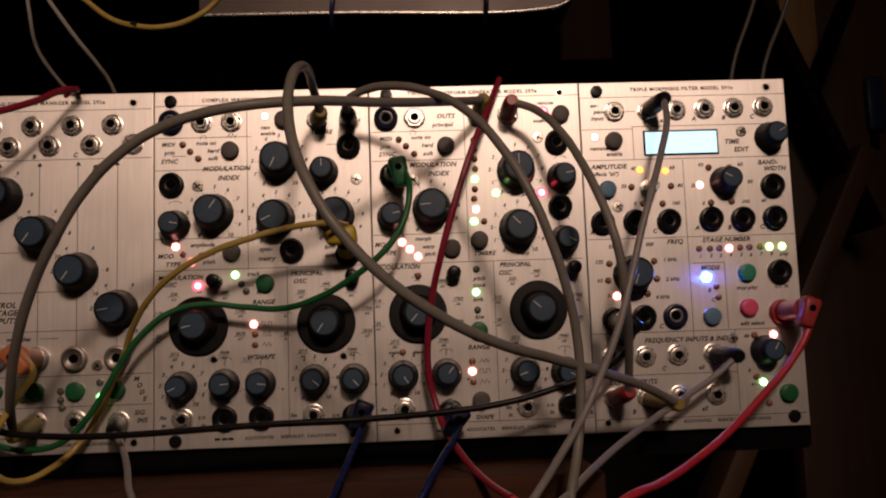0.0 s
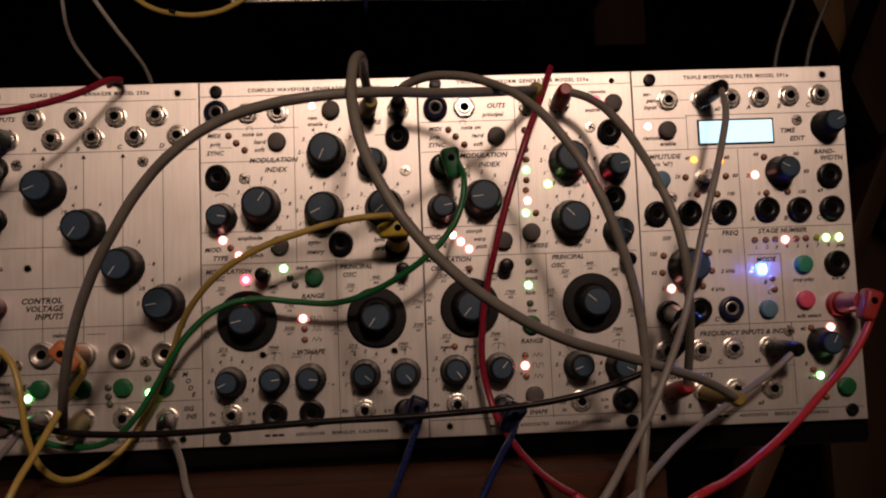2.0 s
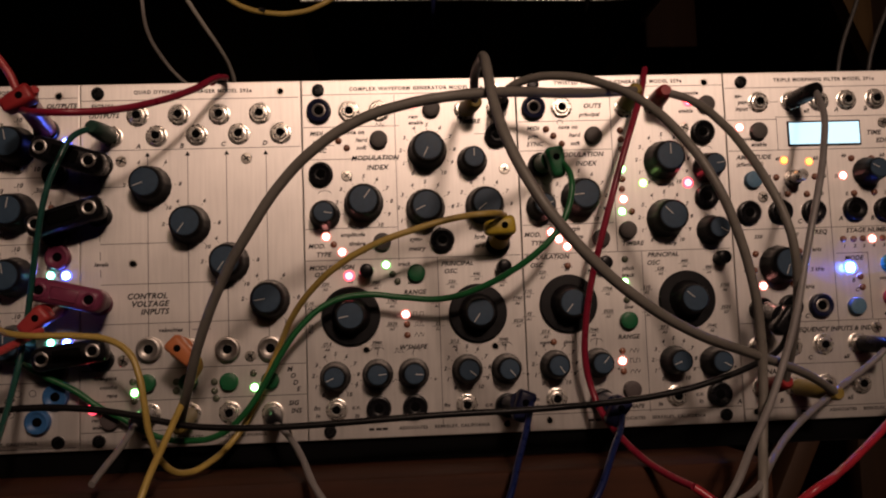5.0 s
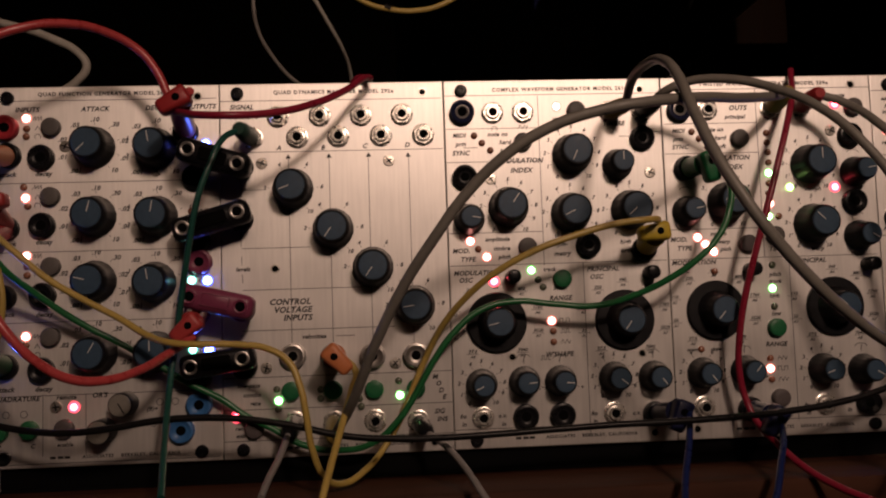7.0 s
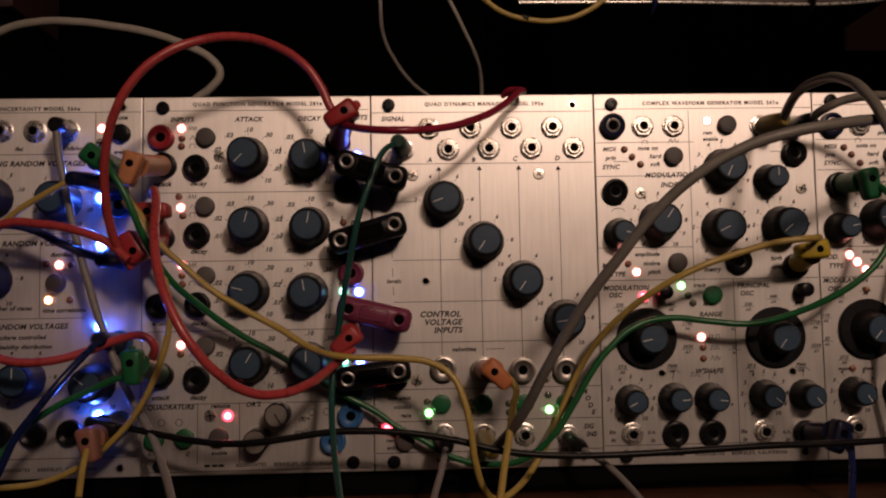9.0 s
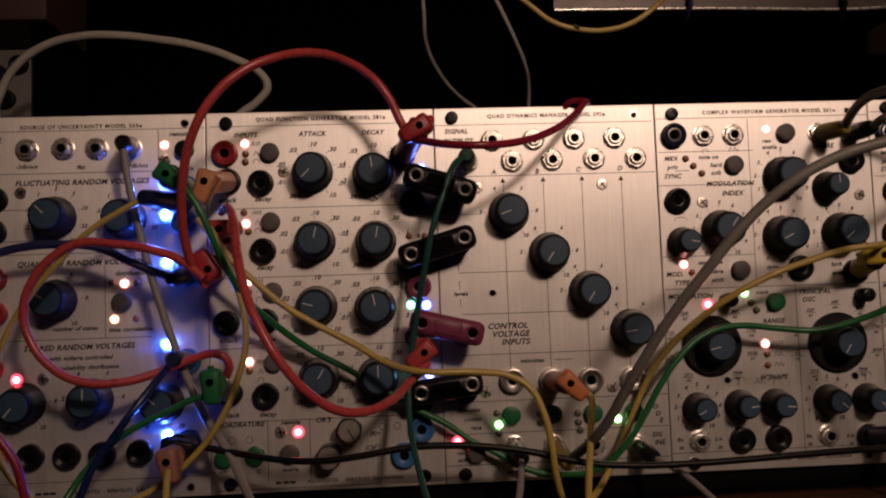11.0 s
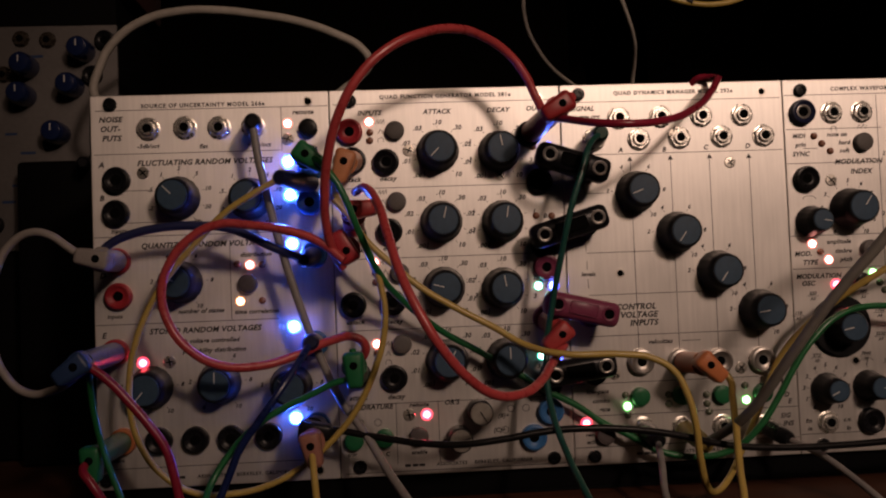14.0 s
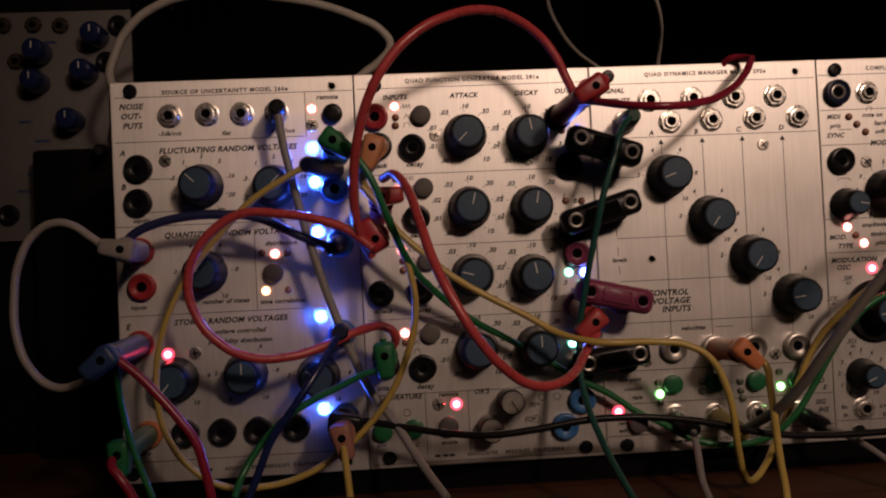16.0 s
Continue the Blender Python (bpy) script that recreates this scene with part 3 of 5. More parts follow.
function_module = module(1, "function_module", "brushed aluminium function generator panel with eight black knobs", knobs=KNOBS_1, jacks=(), sockets=SOCKETS_1, lamps=LAMPS_1, buttons=BUTTONS_1, screws=SCREWS_1, words=WORDS_1, rules=RULES_1, arrows=(), waves=WAVES_1)

KNOBS_2 = [(34.4, 126.5, "kb", 250, "two"), (53.1, 106.8, "kb", 215, "two"), (71.6, 87.9, "kb", 215, "two"), (90.9, 69.0, "kb", 262, "two")]
JACKS_2 = [(27.7, 161.7), (47.8, 161.8), (67.6, 161.7), (87.4, 161.7), (15.3, 151.5), (36.9, 151.3), (56.5, 151.5), (77.0, 151.6),
    (97.5, 151.5), (32.7, 15.9), (51.6, 15.4), (70.8, 15.3), (91.2, 14.2)]
SOCKETS_2 = [(10.0, 137.5, "black"), (9.6, 112.4, "black"), (9.7, 69.7, "purple"), (10.3, 42.9, "black"), (32.9, 47.0, "grey"),
    (51.8, 46.1, "grey"), (70.3, 45.7, "grey"), (90.8, 45.4, "grey")]
LAMPS_2 = [(25.7, 26.4, "green"), (25.0, 31.7, "clear"), (25.6, 22.5, "clear"), (45.5, 30.9, "clear"), (45.4, 26.7, "clear"), (63.5, 30.2, "clear"),
    (63.6, 26.0, "clear"), (64.3, 22.3, "clear"), (82.6, 26.8, "green"), (82.2, 33.7, "clear"), (6.0, 19.4, "red")]
BUTTONS_2 = [(31.7, 30.8, "green"), (51.4, 30.5, "green"), (70.7, 30.1, "green"), (90.3, 29.8, "green"), (14.5, 13.8, "dark")]
SCREWS_2 = [(8.7, 173.2, "black"), (97.7, 172.8, "hole"), (9.2, 4.3, "black"), (98.5, 4.2, "hole"), (19.7, 139.1, "cross"),
    (80.5, 139.2, "cross"), (25.2, 88.5, "hole"), (20.3, 41.8, "cross"), (80.9, 41.9, "cross")]
WORDS_2 = [(54.7, 173.5, 2.3, "QUAD DYNAMICS MANAGER MODEL 292e", False), (10.5, 166.5, 2.8, "SIGNAL", True),
    (11.2, 161.8, 2.8, "OUTPUTS", True), (27.9, 146.4, 2.8, "A", True), (48.9, 146.2, 2.8, "B", True), (69.0, 146.6, 2.8, "C", True),
    (89.5, 146.7, 2.8, "D", True), (10.0, 88.5, 2.5, "levels", True), (31.7, 72.5, 3.4, "CONTROL", True), (33.0, 68.7, 3.4, "VOLTAGE", True),
    (35.3, 64.9, 3.4, "INPUTS", True), (42.8, 55.8, 2.5, "velocities", True), (11.8, 33.7, 2.5, "low-pass", True),
    (13.3, 29.4, 2.5, "combo", True), (14.8, 25.4, 2.5, "gate", True), (7.5, 14.0, 2.2, "rem", True), (8.0, 10.6, 2.2, "enbl", True),
    (99.5, 34.8, 2.8, "M", True), (101.0, 31.6, 2.8, "O", True), (102.2, 28.3, 2.8, "D", True), (103.5, 25.1, 2.8, "E", True),
    (101.1, 18.5, 2.8, "SIG", True), (102.3, 14.8, 2.8, "INS", True)]
RULES_2 = [(0.6, 169.6, 106.5, 169.6), (0.6, 144.6, 106.7, 144.6), (32.4, 141.3, 32.4, 51.2), (51.8, 141.5, 51.8, 50.5),
    (70.6, 141.3, 70.6, 49.8), (90.1, 141.2, 90.1, 49.1), (9.4, 131.2, 10.1, 126.5), (10.1, 126.4, 20.0, 126.4), (9.4, 109.5, 9.4, 99.5),
    (9.7, 98.4, 42.2, 98.4), (9.9, 78.6, 65.8, 78.6), (9.0, 76.4, 9.9, 76.4), (9.6, 59.4, 81.4, 59.4), (8.7, 57.3, 9.6, 57.3),
    (0.6, 37.5, 107.4, 37.5), (0.6, 22.6, 107.4, 22.6), (0.6, 8.2, 107.4, 8.2), (9.6, 94.7, 9.6, 90.6), (9.7, 86.1, 9.9, 82.0),
    (53.2, 55.8, 62.0, 55.8)]
ARROWS_2 = [(32.3, 141.9), (51.8, 142.0), (70.8, 142.1), (89.9, 141.7)]
dynamics_module = module(2, "dynamics_module", "brushed aluminium dynamics panel with four knobs in a slanting row", knobs=KNOBS_2, jacks=JACKS_2, sockets=SOCKETS_2, lamps=LAMPS_2, buttons=BUTTONS_2, screws=SCREWS_2, words=WORDS_2, rules=RULES_2, arrows=ARROWS_2)

KNOBS_3 = [(62.1, 140.6, "kb", 205, "dig"), (84.4, 134.9, "ks", 0, "none"), (29.8, 115.2, "kb", 35, "dig"), (60.3, 111.7, "kb", 245, "dig"),
    (89.9, 112.3, "kb", 230, "dig"), (10.5, 109.7, "ks", 100, "none"), (22.0, 59.6, "kd", 258, "osc"), (84.4, 59.0, "kd", 215, "osc"),
    (13.7, 30.4, "ks", 245, "dig"), (34.3, 30.9, "ks", 85, "lin"), (51.8, 30.7, "ks", 95, "lin"), (78.1, 31.6, "ks", 130, "dig"),
    (97.5, 31.3, "ks", 140, "lin")]
JACKS_3 = [(23.6, 161.7), (38.6, 161.7), (81.7, 161.5), (98.0, 161.2), (13.9, 14.5), (77.4, 14.3)]
SOCKETS_3 = [(8.7, 162.0, "navy"), (97.3, 147.7, "black"), (9.0, 130.1, "black"), (68.1, 95.6, "black"), (95.6, 92.9, "black"),
    (34.4, 14.5, "black"), (52.1, 14.6, "black"), (97.2, 13.3, "black")]
LAMPS_3 = [(55.5, 164.4, "white"), (14.3, 150.6, "off"), (18.0, 146.9, "off"), (22.0, 143.2, "off"), (10.7, 99.0, "white"),
    (14.4, 95.1, "off"), (18.4, 91.2, "white"), (21.5, 79.3, "red"), (39.8, 84.2, "green"), (42.9, 79.5, "clear"), (45.2, 75.9, "clear"),
    (48.7, 59.5, "white"), (49.3, 54.6, "off"), (49.3, 49.4, "off")]
BUTTONS_3 = [(64.8, 162.1, "grey"), (38.0, 146.9, "grey"), (38.3, 95.6, "grey"), (30.3, 81.2, "blackcap"), (54.7, 79.6, "green"),
    (97.8, 81.3, "blackcap")]
SCREWS_3 = [(8.5, 172.8, "black"), (97.5, 172.4, "hole"), (10.6, 4.2, "black"), (96.7, 4.2, "hole"), (100.7, 130.7, "cross"),
    (21.6, 129.2, "cross"), (29.0, 42.8, "hole"), (92.4, 42.4, "hole")]
WORDS_3_a = [(57.5, 173.1, 2.3, "COMPLEX WAVEFORM GENERATOR MODEL 261e", False), (55.5, 158.4, 2.4, "rem", True),
    (56.7, 155.3, 2.4, "enable", True), (6.9, 150.7, 2.6, "MIDI", True), (7.6, 146.5, 2.6, "prin", True), (7.5, 142.0, 2.8, "SYNC", True),
    (25.8, 151.1, 2.6, "note on", True), (29.3, 147.1, 2.6, "hard", True), (29.1, 143.2, 2.6, "soft", True),
    (83.6, 155.4, 2.8, "TIMBRE", True), (35.8, 137.8, 3.0, "MODULATION", True), (36.8, 133.0, 3.0, "INDEX", True),
    (23.8, 99.6, 2.5, "amplitude", True), (25.8, 95.1, 2.5, "timbre", True), (27.0, 91.0, 2.5, "pitch", True),
    (6.0, 94.3, 2.8, "MOD.", True), (9.2, 90.1, 2.8, "TYPE", True), (55.0, 96.5, 2.8, "sym-", True), (55.3, 91.8, 2.8, "metry", True),
    (86.8, 96.7, 2.8, "high", True), (88.0, 92.5, 2.8, "order", True), (13.0, 83.5, 2.8, "MODULATION", True), (7.7, 80.1, 2.8, "OSC", True),
    (48.6, 84.3, 2.4, "track", True), (51.2, 75.2, 2.4, "lo", True), (53.5, 70.2, 2.8, "RANGE", True), (51.8, 43.3, 2.8, "W'SHAPE", True),
    (75.0, 83.8, 2.8, "PRINCIPAL", True), (71.5, 80.0, 2.8, "OSC", True), (4.3, 15.4, 2.5, "fm", True), (4.7, 11.7, 2.5, "in", True)]
WORDS_3_b = [(23.2, 15.2, 2.5, "c.v.", True), (23.6, 11.2, 2.5, "in", True), (67.5, 14.4, 2.5, "fm", True), (67.9, 10.7, 2.5, "in", True),
    (88.2, 13.9, 2.5, "c.v.", True), (88.5, 10.1, 2.5, "in", True)]
RULES_3 = [(0.6, 170.5, 107.4, 170.5), (1.0, 154.0, 48.3, 154.0), (46.3, 169.6, 46.3, 86.3), (0.6, 137.6, 46.2, 137.6),
    (0.6, 102.9, 46.1, 102.9), (0.6, 87.2, 106.9, 87.2), (65.4, 87.7, 65.4, 4.4), (0.6, 9.2, 105.4, 9.2), (8.9, 144.7, 15.8, 144.7),
    (86.1, 149.0, 93.2, 149.0), (93.5, 149.2, 93.5, 140.8)]
WAVES_3 = [(55.0, 59.5, "square"), (55.2, 54.6, "pulse"), (55.2, 49.4, "triangle"), (24.5, 154.0, "step"), (38.6, 154.6, "triangle"), (34.3, 43.0, "both_ways"), (51.8, 42.0, "both_ways"),
    (97.5, 43.0, "both_ways"), (10.5, 121.0, "both_ways"), (45.0, 42.0, "pulse")]
waveform_module = module(3, "waveform_module", "brushed aluminium complex waveform panel with two large dials", knobs=KNOBS_3, jacks=JACKS_3, sockets=SOCKETS_3, lamps=LAMPS_3, buttons=BUTTONS_3, screws=SCREWS_3, words=WORDS_3_a + WORDS_3_b, rules=RULES_3, arrows=(), waves=WAVES_3)

KNOBS_4 = [(73.7, 133.0, "kb", 0, "dig"), (96.7, 128.7, "ks", 80, "none"), (73.6, 103.4, "kb", 315, "dig"), (96.7, 96.8, "ks", 120, "none"),
    (30.3, 115.1, "kb", 265, "dig"), (10.3, 110.9, "ks", 80, "none"), (21.8, 62.1, "kd", 220, "osc"), (81.9, 62.2, "kd", 310, "osc"),
    (13.6, 32.0, "ks", 145, "dig"), (35.1, 32.2, "ks", 40, "lin"), (73.9, 31.9, "ks", 250, "dig"), (94.2, 30.9, "ks", 120, "lin")]
JACKS_4 = [(23.0, 161.4), (55.6, 161.1), (70.7, 162.2), (13.9, 15.4), (74.3, 14.4)]
SOCKETS_4 = [(8.6, 161.5, "navy"), (95.1, 147.1, "black"), (95.3, 113.9, "black"), (10.7, 132.2, "black"), (95.6, 14.7, "black"),
    (36.3, 13.7, "black")]
LAMPS_4 = [(14.7, 150.5, "off"), (18.3, 147.0, "off"), (22.4, 142.8, "off"), (89.1, 163.4, "red"), (52.7, 149.2, "off"),
    (52.8, 144.3, "off"), (52.8, 139.4, "off"), (52.9, 134.3, "off"), (52.7, 129.1, "green"), (52.5, 124.0, "off"), (52.0, 118.9, "off"),
    (52.6, 113.7, "white"), (51.5, 107.5, "green"), (56.5, 107.4, "off"), (63.1, 121.7, "lime"), (86.4, 121.3, "red"), (14.9, 97.9, "white"),
    (18.7, 94.4, "white"), (22.7, 90.6, "white"), (51.6, 83.3, "clear"), (51.1, 71.8, "green"), (51.5, 62.9, "clear"), (22.4, 80.9, "off"),
    (13.6, 43.3, "off"), (47.9, 37.7, "off"), (47.7, 32.7, "white"), (48.0, 27.5, "off")]
BUTTONS_4 = [(38.5, 146.6, "grey"), (97.8, 161.5, "grey"), (53.7, 97.9, "grey"), (39.8, 94.1, "dark"), (40.1, 81.5, "blackcap"),
    (100.1, 82.4, "blackcap"), (51.7, 52.6, "green"), (51.6, 18.5, "dark")]
SCREWS_4 = [(9.0, 173.8, "black"), (97.9, 173.2, "hole"), (9.8, 5.0, "hole"), (98.5, 4.3, "black"), (85.8, 149.8, "cross"), (21.4, 129.6, "cross")]
WORDS_4_a = [(53.0, 174.3, 2.3, "TWISTED WAVEFORM GENERATOR MODEL 259e", False), (38.8, 162.1, 3.0, "OUTS", True),
    (37.2, 157.7, 2.5, "principal", True), (90.1, 167.8, 2.4, "remote", True), (87.3, 158.5, 2.4, "enable", True),
    (8.0, 151.0, 2.6, "MIDI", True), (7.8, 146.9, 2.6, "prin", True), (8.6, 142.9, 2.8, "SYNC", True), (25.9, 151.4, 2.6, "note on", True),
    (29.1, 147.2, 2.6, "hard", True), (29.2, 142.9, 2.6, "soft", True), (31.6, 137.1, 3.0, "MODULATION", True),
    (34.2, 132.4, 3.0, "INDEX", True), (25.4, 99.4, 2.5, "morph", True), (28.0, 95.4, 2.5, "warp", True), (28.7, 91.7, 2.5, "ptch", True),
    (5.4, 96.9, 2.8, "MOD.", True), (8.0, 92.6, 2.8, "TYPE", True), (12.3, 85.5, 2.8, "MODULATION", True), (6.6, 81.5, 2.8, "OSC", True),
    (56.0, 91.1, 2.8, "TIMBRE", True), (52.9, 78.6, 2.5, "pitch", True), (52.7, 75.2, 2.5, "track", True), (51.9, 68.0, 2.5, "high", True),
    (52.3, 59.3, 2.5, "low", True), (51.4, 44.4, 2.8, "RANGE", True), (74.9, 120.7, 2.6, "morph", True), (75.4, 90.8, 2.6, "warp", True),
    (71.2, 85.0, 2.8, "PRINCIPAL", True), (65.9, 81.0, 2.8, "OSC", True), (9.2, 43.1, 2.2, "mem", True)]
WORDS_4_b = [(21.1, 43.0, 2.2, "skew", True), (3.6, 15.5, 2.5, "fm", True), (4.3, 12.0, 2.5, "in", True), (65.1, 14.3, 2.5, "fm", True),
    (65.7, 10.7, 2.5, "in", True), (85.9, 14.9, 2.5, "c.v.", True), (86.3, 11.3, 2.5, "in", True), (53.0, 10.1, 2.6, "SHAPE", True)]
RULES_4 = [(0.6, 171.8, 107.4, 171.8), (1.0, 154.6, 48.5, 154.6), (48.2, 171.7, 48.2, 87.7), (1.1, 139.6, 48.7, 139.6),
    (0.8, 101.9, 47.1, 101.9), (0.9, 87.2, 105.9, 87.2), (60.4, 87.3, 60.4, 7.1), (0.6, 8.1, 107.0, 8.1)]
WAVES_4 = [(54.0, 37.7, "triangle"), (54.0, 32.7, "square"), (54.0, 27.5, "triangle"), (22.0, 154.0, "step"), (35.1, 43.2, "both_ways"), (94.2, 42.5, "both_ways"), (10.3, 122.0, "both_ways"), (96.7, 139.0, "both_ways"), (96.7, 107.6, "both_ways")]
twisted_waveform_module = module(4, "twisted_waveform_module", "brushed aluminium twisted waveform panel with dials and lit lamps", knobs=KNOBS_4, jacks=JACKS_4, sockets=SOCKETS_4, lamps=LAMPS_4, buttons=BUTTONS_4, screws=SCREWS_4, words=WORDS_4_a + WORDS_4_b, rules=RULES_4, arrows=(), waves=WAVES_4)

KNOBS_5 = [(97.4, 147.0, "ks", 60, "none"), (72.5, 124.4, "ks", 300, "none"), (22.2, 78.0, "kb", 200, "none"), (87.2, 38.1, "ks", 30, "none")]
JACKS_5 = [(17.7, 162.3), (35.0, 162.4), (49.8, 162.3), (64.6, 162.6), (80.0, 162.8), (95.5, 163.0), (9.7, 36.6), (26.5, 36.8), (42.8, 37.1),
    (61.1, 37.0), (9.9, 16.6), (26.6, 16.8), (42.9, 17.0), (61.1, 16.9)]
SOCKETS_5 = [(97.2, 121.6, "black"), (8.6, 105.0, "black"), (25.1, 105.1, "black"), (42.5, 104.9, "black"), (64.3, 105.4, "black"),
    (80.6, 104.9, "black"), (97.1, 105.0, "black"), (11.7, 55.8, "black"), (26.9, 56.7, "black"), (42.7, 56.7, "navy"),
    (97.5, 77.4, "black"), (96.7, 57.1, "red")]
LAMPS_5 = [(7.1, 149.3, "white"), (29.3, 131.6, "orange"), (42.5, 130.7, "orange"), (24.5, 122.8, "off"), (44.9, 122.8, "off"),
    (30.0, 114.1, "off"), (40.0, 113.8, "off"), (64.9, 131.8, "off"), (75.6, 131.5, "off"), (59.9, 123.0, "white"), (65.0, 113.6, "off"),
    (75.7, 113.9, "off"), (11.0, 83.9, "off"), (9.9, 75.5, "off"), (14.0, 67.5, "white"), (33.8, 84.6, "off"), (34.7, 75.6, "off"),
    (29.6, 68.2, "off"), (57.3, 90.1, "off"), (62.8, 90.0, "off"), (67.7, 90.1, "off"), (72.8, 89.9, "white"), (78.3, 90.1, "off"),
    (83.2, 90.2, "off"), (88.7, 90.3, "olive"), (93.6, 90.2, "lime"), (100.2, 90.2, "lime"), (60.0, 75.6, "blue"), (64.8, 70.7, "off"),
    (65.6, 65.3, "off"), (82.4, 45.7, "off"), (92.4, 45.6, "white"), (85.4, 22.2, "green"), (82.0, 25.1, "off"), (87.5, 11.7, "off")]
BUTTONS_5 = [(16.5, 146.9, "grey"), (11.9, 121.7, "blue"), (61.4, 55.8, "blue"), (80.6, 77.3, "teal"), (80.4, 59.7, "pink"), (97.5, 16.6, "green")]
SCREWS_5 = [(9.0, 173.0, "black"), (98.2, 173.5, "hole"), (99.7, 5.1, "black"), (6.1, 4.8, "hole"), (83.3, 150.3, "cross"),
    (17.0, 112.9, "cross"), (71.4, 44.6, "cross")]
WORDS_5_a = [(53.6, 173.7, 2.3, "TRIPLE MORPHING FILTER MODEL 291e", False), (7.4, 165.7, 2.6, "ex-", True),
    (10.1, 162.4, 2.6, "pand", True), (8.8, 158.9, 2.6, "input", True), (42.9, 157.2, 2.6, "all", True), (59.0, 157.6, 2.8, "A", True),
    (74.5, 157.8, 2.8, "B", True), (89.4, 158.0, 2.8, "C", True), (8.8, 143.2, 2.6, "remote", True), (16.6, 140.1, 2.6, "enable", True),
    (77.9, 145.1, 3.0, "TIME", True), (82.6, 140.9, 3.0, "EDIT", True), (13.4, 133.5, 2.9, "AMPLITUDE", True),
    (11.2, 129.8, 2.3, "(affects \"all\")", True), (26.0, 132.3, 2.3, "40", True), (45.9, 132.3, 2.3, "60", True),
    (20.5, 123.2, 2.3, "20", True), (49.6, 122.9, 2.3, "80", True), (25.7, 114.1, 2.3, "0", True), (46.7, 113.8, 2.3, "100", True),
    (60.8, 133.3, 2.3, "40", True), (81.4, 133.1, 2.3, "60", True), (56.6, 122.7, 2.3, "20", True), (86.0, 123.9, 2.3, "80", True),
    (61.1, 113.4, 2.3, "0", True), (82.9, 113.6, 2.3, "100", True), (96.0, 133.8, 2.9, "BAND-", True), (99.3, 130.5, 2.9, "WIDTH", True),
    (92.5, 114.2, 2.4, "all", True), (3.1, 99.9, 2.8, "A", True), (35.2, 99.8, 2.8, "C", True)]
WORDS_5_b = [(57.1, 100.8, 2.8, "A", True), (73.8, 100.6, 2.8, "B", True), (90.6, 100.4, 2.8, "C", True), (45.1, 94.1, 2.9, "FREQ", True),
    (13.0, 92.5, 2.3, "250", True), (31.9, 93.1, 2.3, "500", True), (5.7, 84.8, 2.3, "125", True), (5.7, 75.5, 2.3, "62", True),
    (10.4, 67.7, 2.3, "31", True), (41.9, 85.1, 2.4, "1 kHz", True), (42.7, 75.1, 2.4, "2 kHz", True), (37.0, 66.3, 2.4, "4 kHz", True),
    (35.5, 51.5, 2.8, "C", True), (71.6, 94.4, 2.9, "STAGE NUMBER", True), (57.8, 86.3, 2.3, "1", True), (63.3, 86.4, 2.3, "2", True),
    (68.1, 86.2, 2.3, "3", True), (73.3, 86.4, 2.3, "4", True), (78.8, 86.5, 2.3, "5", True), (83.7, 86.3, 2.3, "6", True),
    (88.9, 86.4, 2.3, "7", True), (94.4, 86.5, 2.3, "8", True), (100.8, 86.3, 2.3, "play", True), (62.2, 80.2, 2.9, "MODE", True),
    (61.2, 68.9, 2.6, "B", True), (62.8, 64.0, 2.6, "C", True), (80.4, 69.7, 2.4, "stop-play", True), (81.9, 51.6, 2.4, "edit select", True),
    (98.3, 69.9, 2.4, "c.v. in", True), (49.8, 44.6, 2.9, "FREQUENCY INPUTS & INDEX", True), (78.3, 45.2, 2.3, "40", True)]
WORDS_5_c = [(99.3, 35.6, 2.3, "60", True), (78.7, 28.0, 2.3, "0", True), (96.4, 27.9, 2.3, "100", True), (35.5, 30.6, 2.6, "C", True),
    (54.5, 30.5, 2.6, "all", True), (19.6, 24.3, 2.9, "SIGNAL INPUTS", True), (-2.2, 10.3, 2.8, "A", True), (19.3, 9.8, 2.8, "B", True),
    (54.8, 10.1, 2.6, "all", True), (81.7, 21.5, 2.3, "a.r.t.", True)]
RULES_5 = [(23.6, 162.3, 28.6, 162.3), (0.6, 169.9, 107.4, 169.9), (0.6, 153.1, 27.0, 153.1), (26.8, 154.9, 26.8, 136.6), (27.0, 154.2, 107.4, 154.2),
    (0.6, 137.0, 107.4, 137.0), (51.8, 136.4, 51.8, 46.2), (0.6, 96.4, 107.1, 96.4), (53.2, 82.9, 69.6, 82.9), (69.8, 83.1, 69.8, 49.2),
    (0.6, 48.8, 105.6, 48.8), (72.8, 49.1, 72.8, 8.6), (0.6, 27.8, 72.5, 27.8), (0.6, 6.4, 106.1, 6.4)]
filter_module = module(5, "filter_module", "brushed aluminium filter panel with a small lit display", knobs=KNOBS_5, jacks=JACKS_5, sockets=SOCKETS_5, lamps=LAMPS_5, buttons=BUTTONS_5, screws=SCREWS_5, words=WORDS_5_a + WORDS_5_b + WORDS_5_c, rules=RULES_5, arrows=())


# the filter panel's display, and the bare shaft beside it
frame_bm = box(bmesh.new(), -0.0195, 0.0195, -0.0006, 0.0, -0.0066, 0.0066, 0.0003)
bezel = part("display_frame", frame_bm, "black_metal", filter_module, at=local(51.5, 145.3))
part("display", box(bmesh.new(), -0.0185, 0.0185, -0.0010, -0.0006, -0.0056, 0.0056), "display", bezel, "lit pale blue display", smooth=False)
part("shaft", turned(bmesh.new(), [(4.2, 0.0), (4.2, 3.0), (3.0, 3.2), (3.0, 12.0), (2.6, 12.6)], steps=20), "nickel", filter_module, "bare metal knob shaft", at=local(33.0, 122.0))


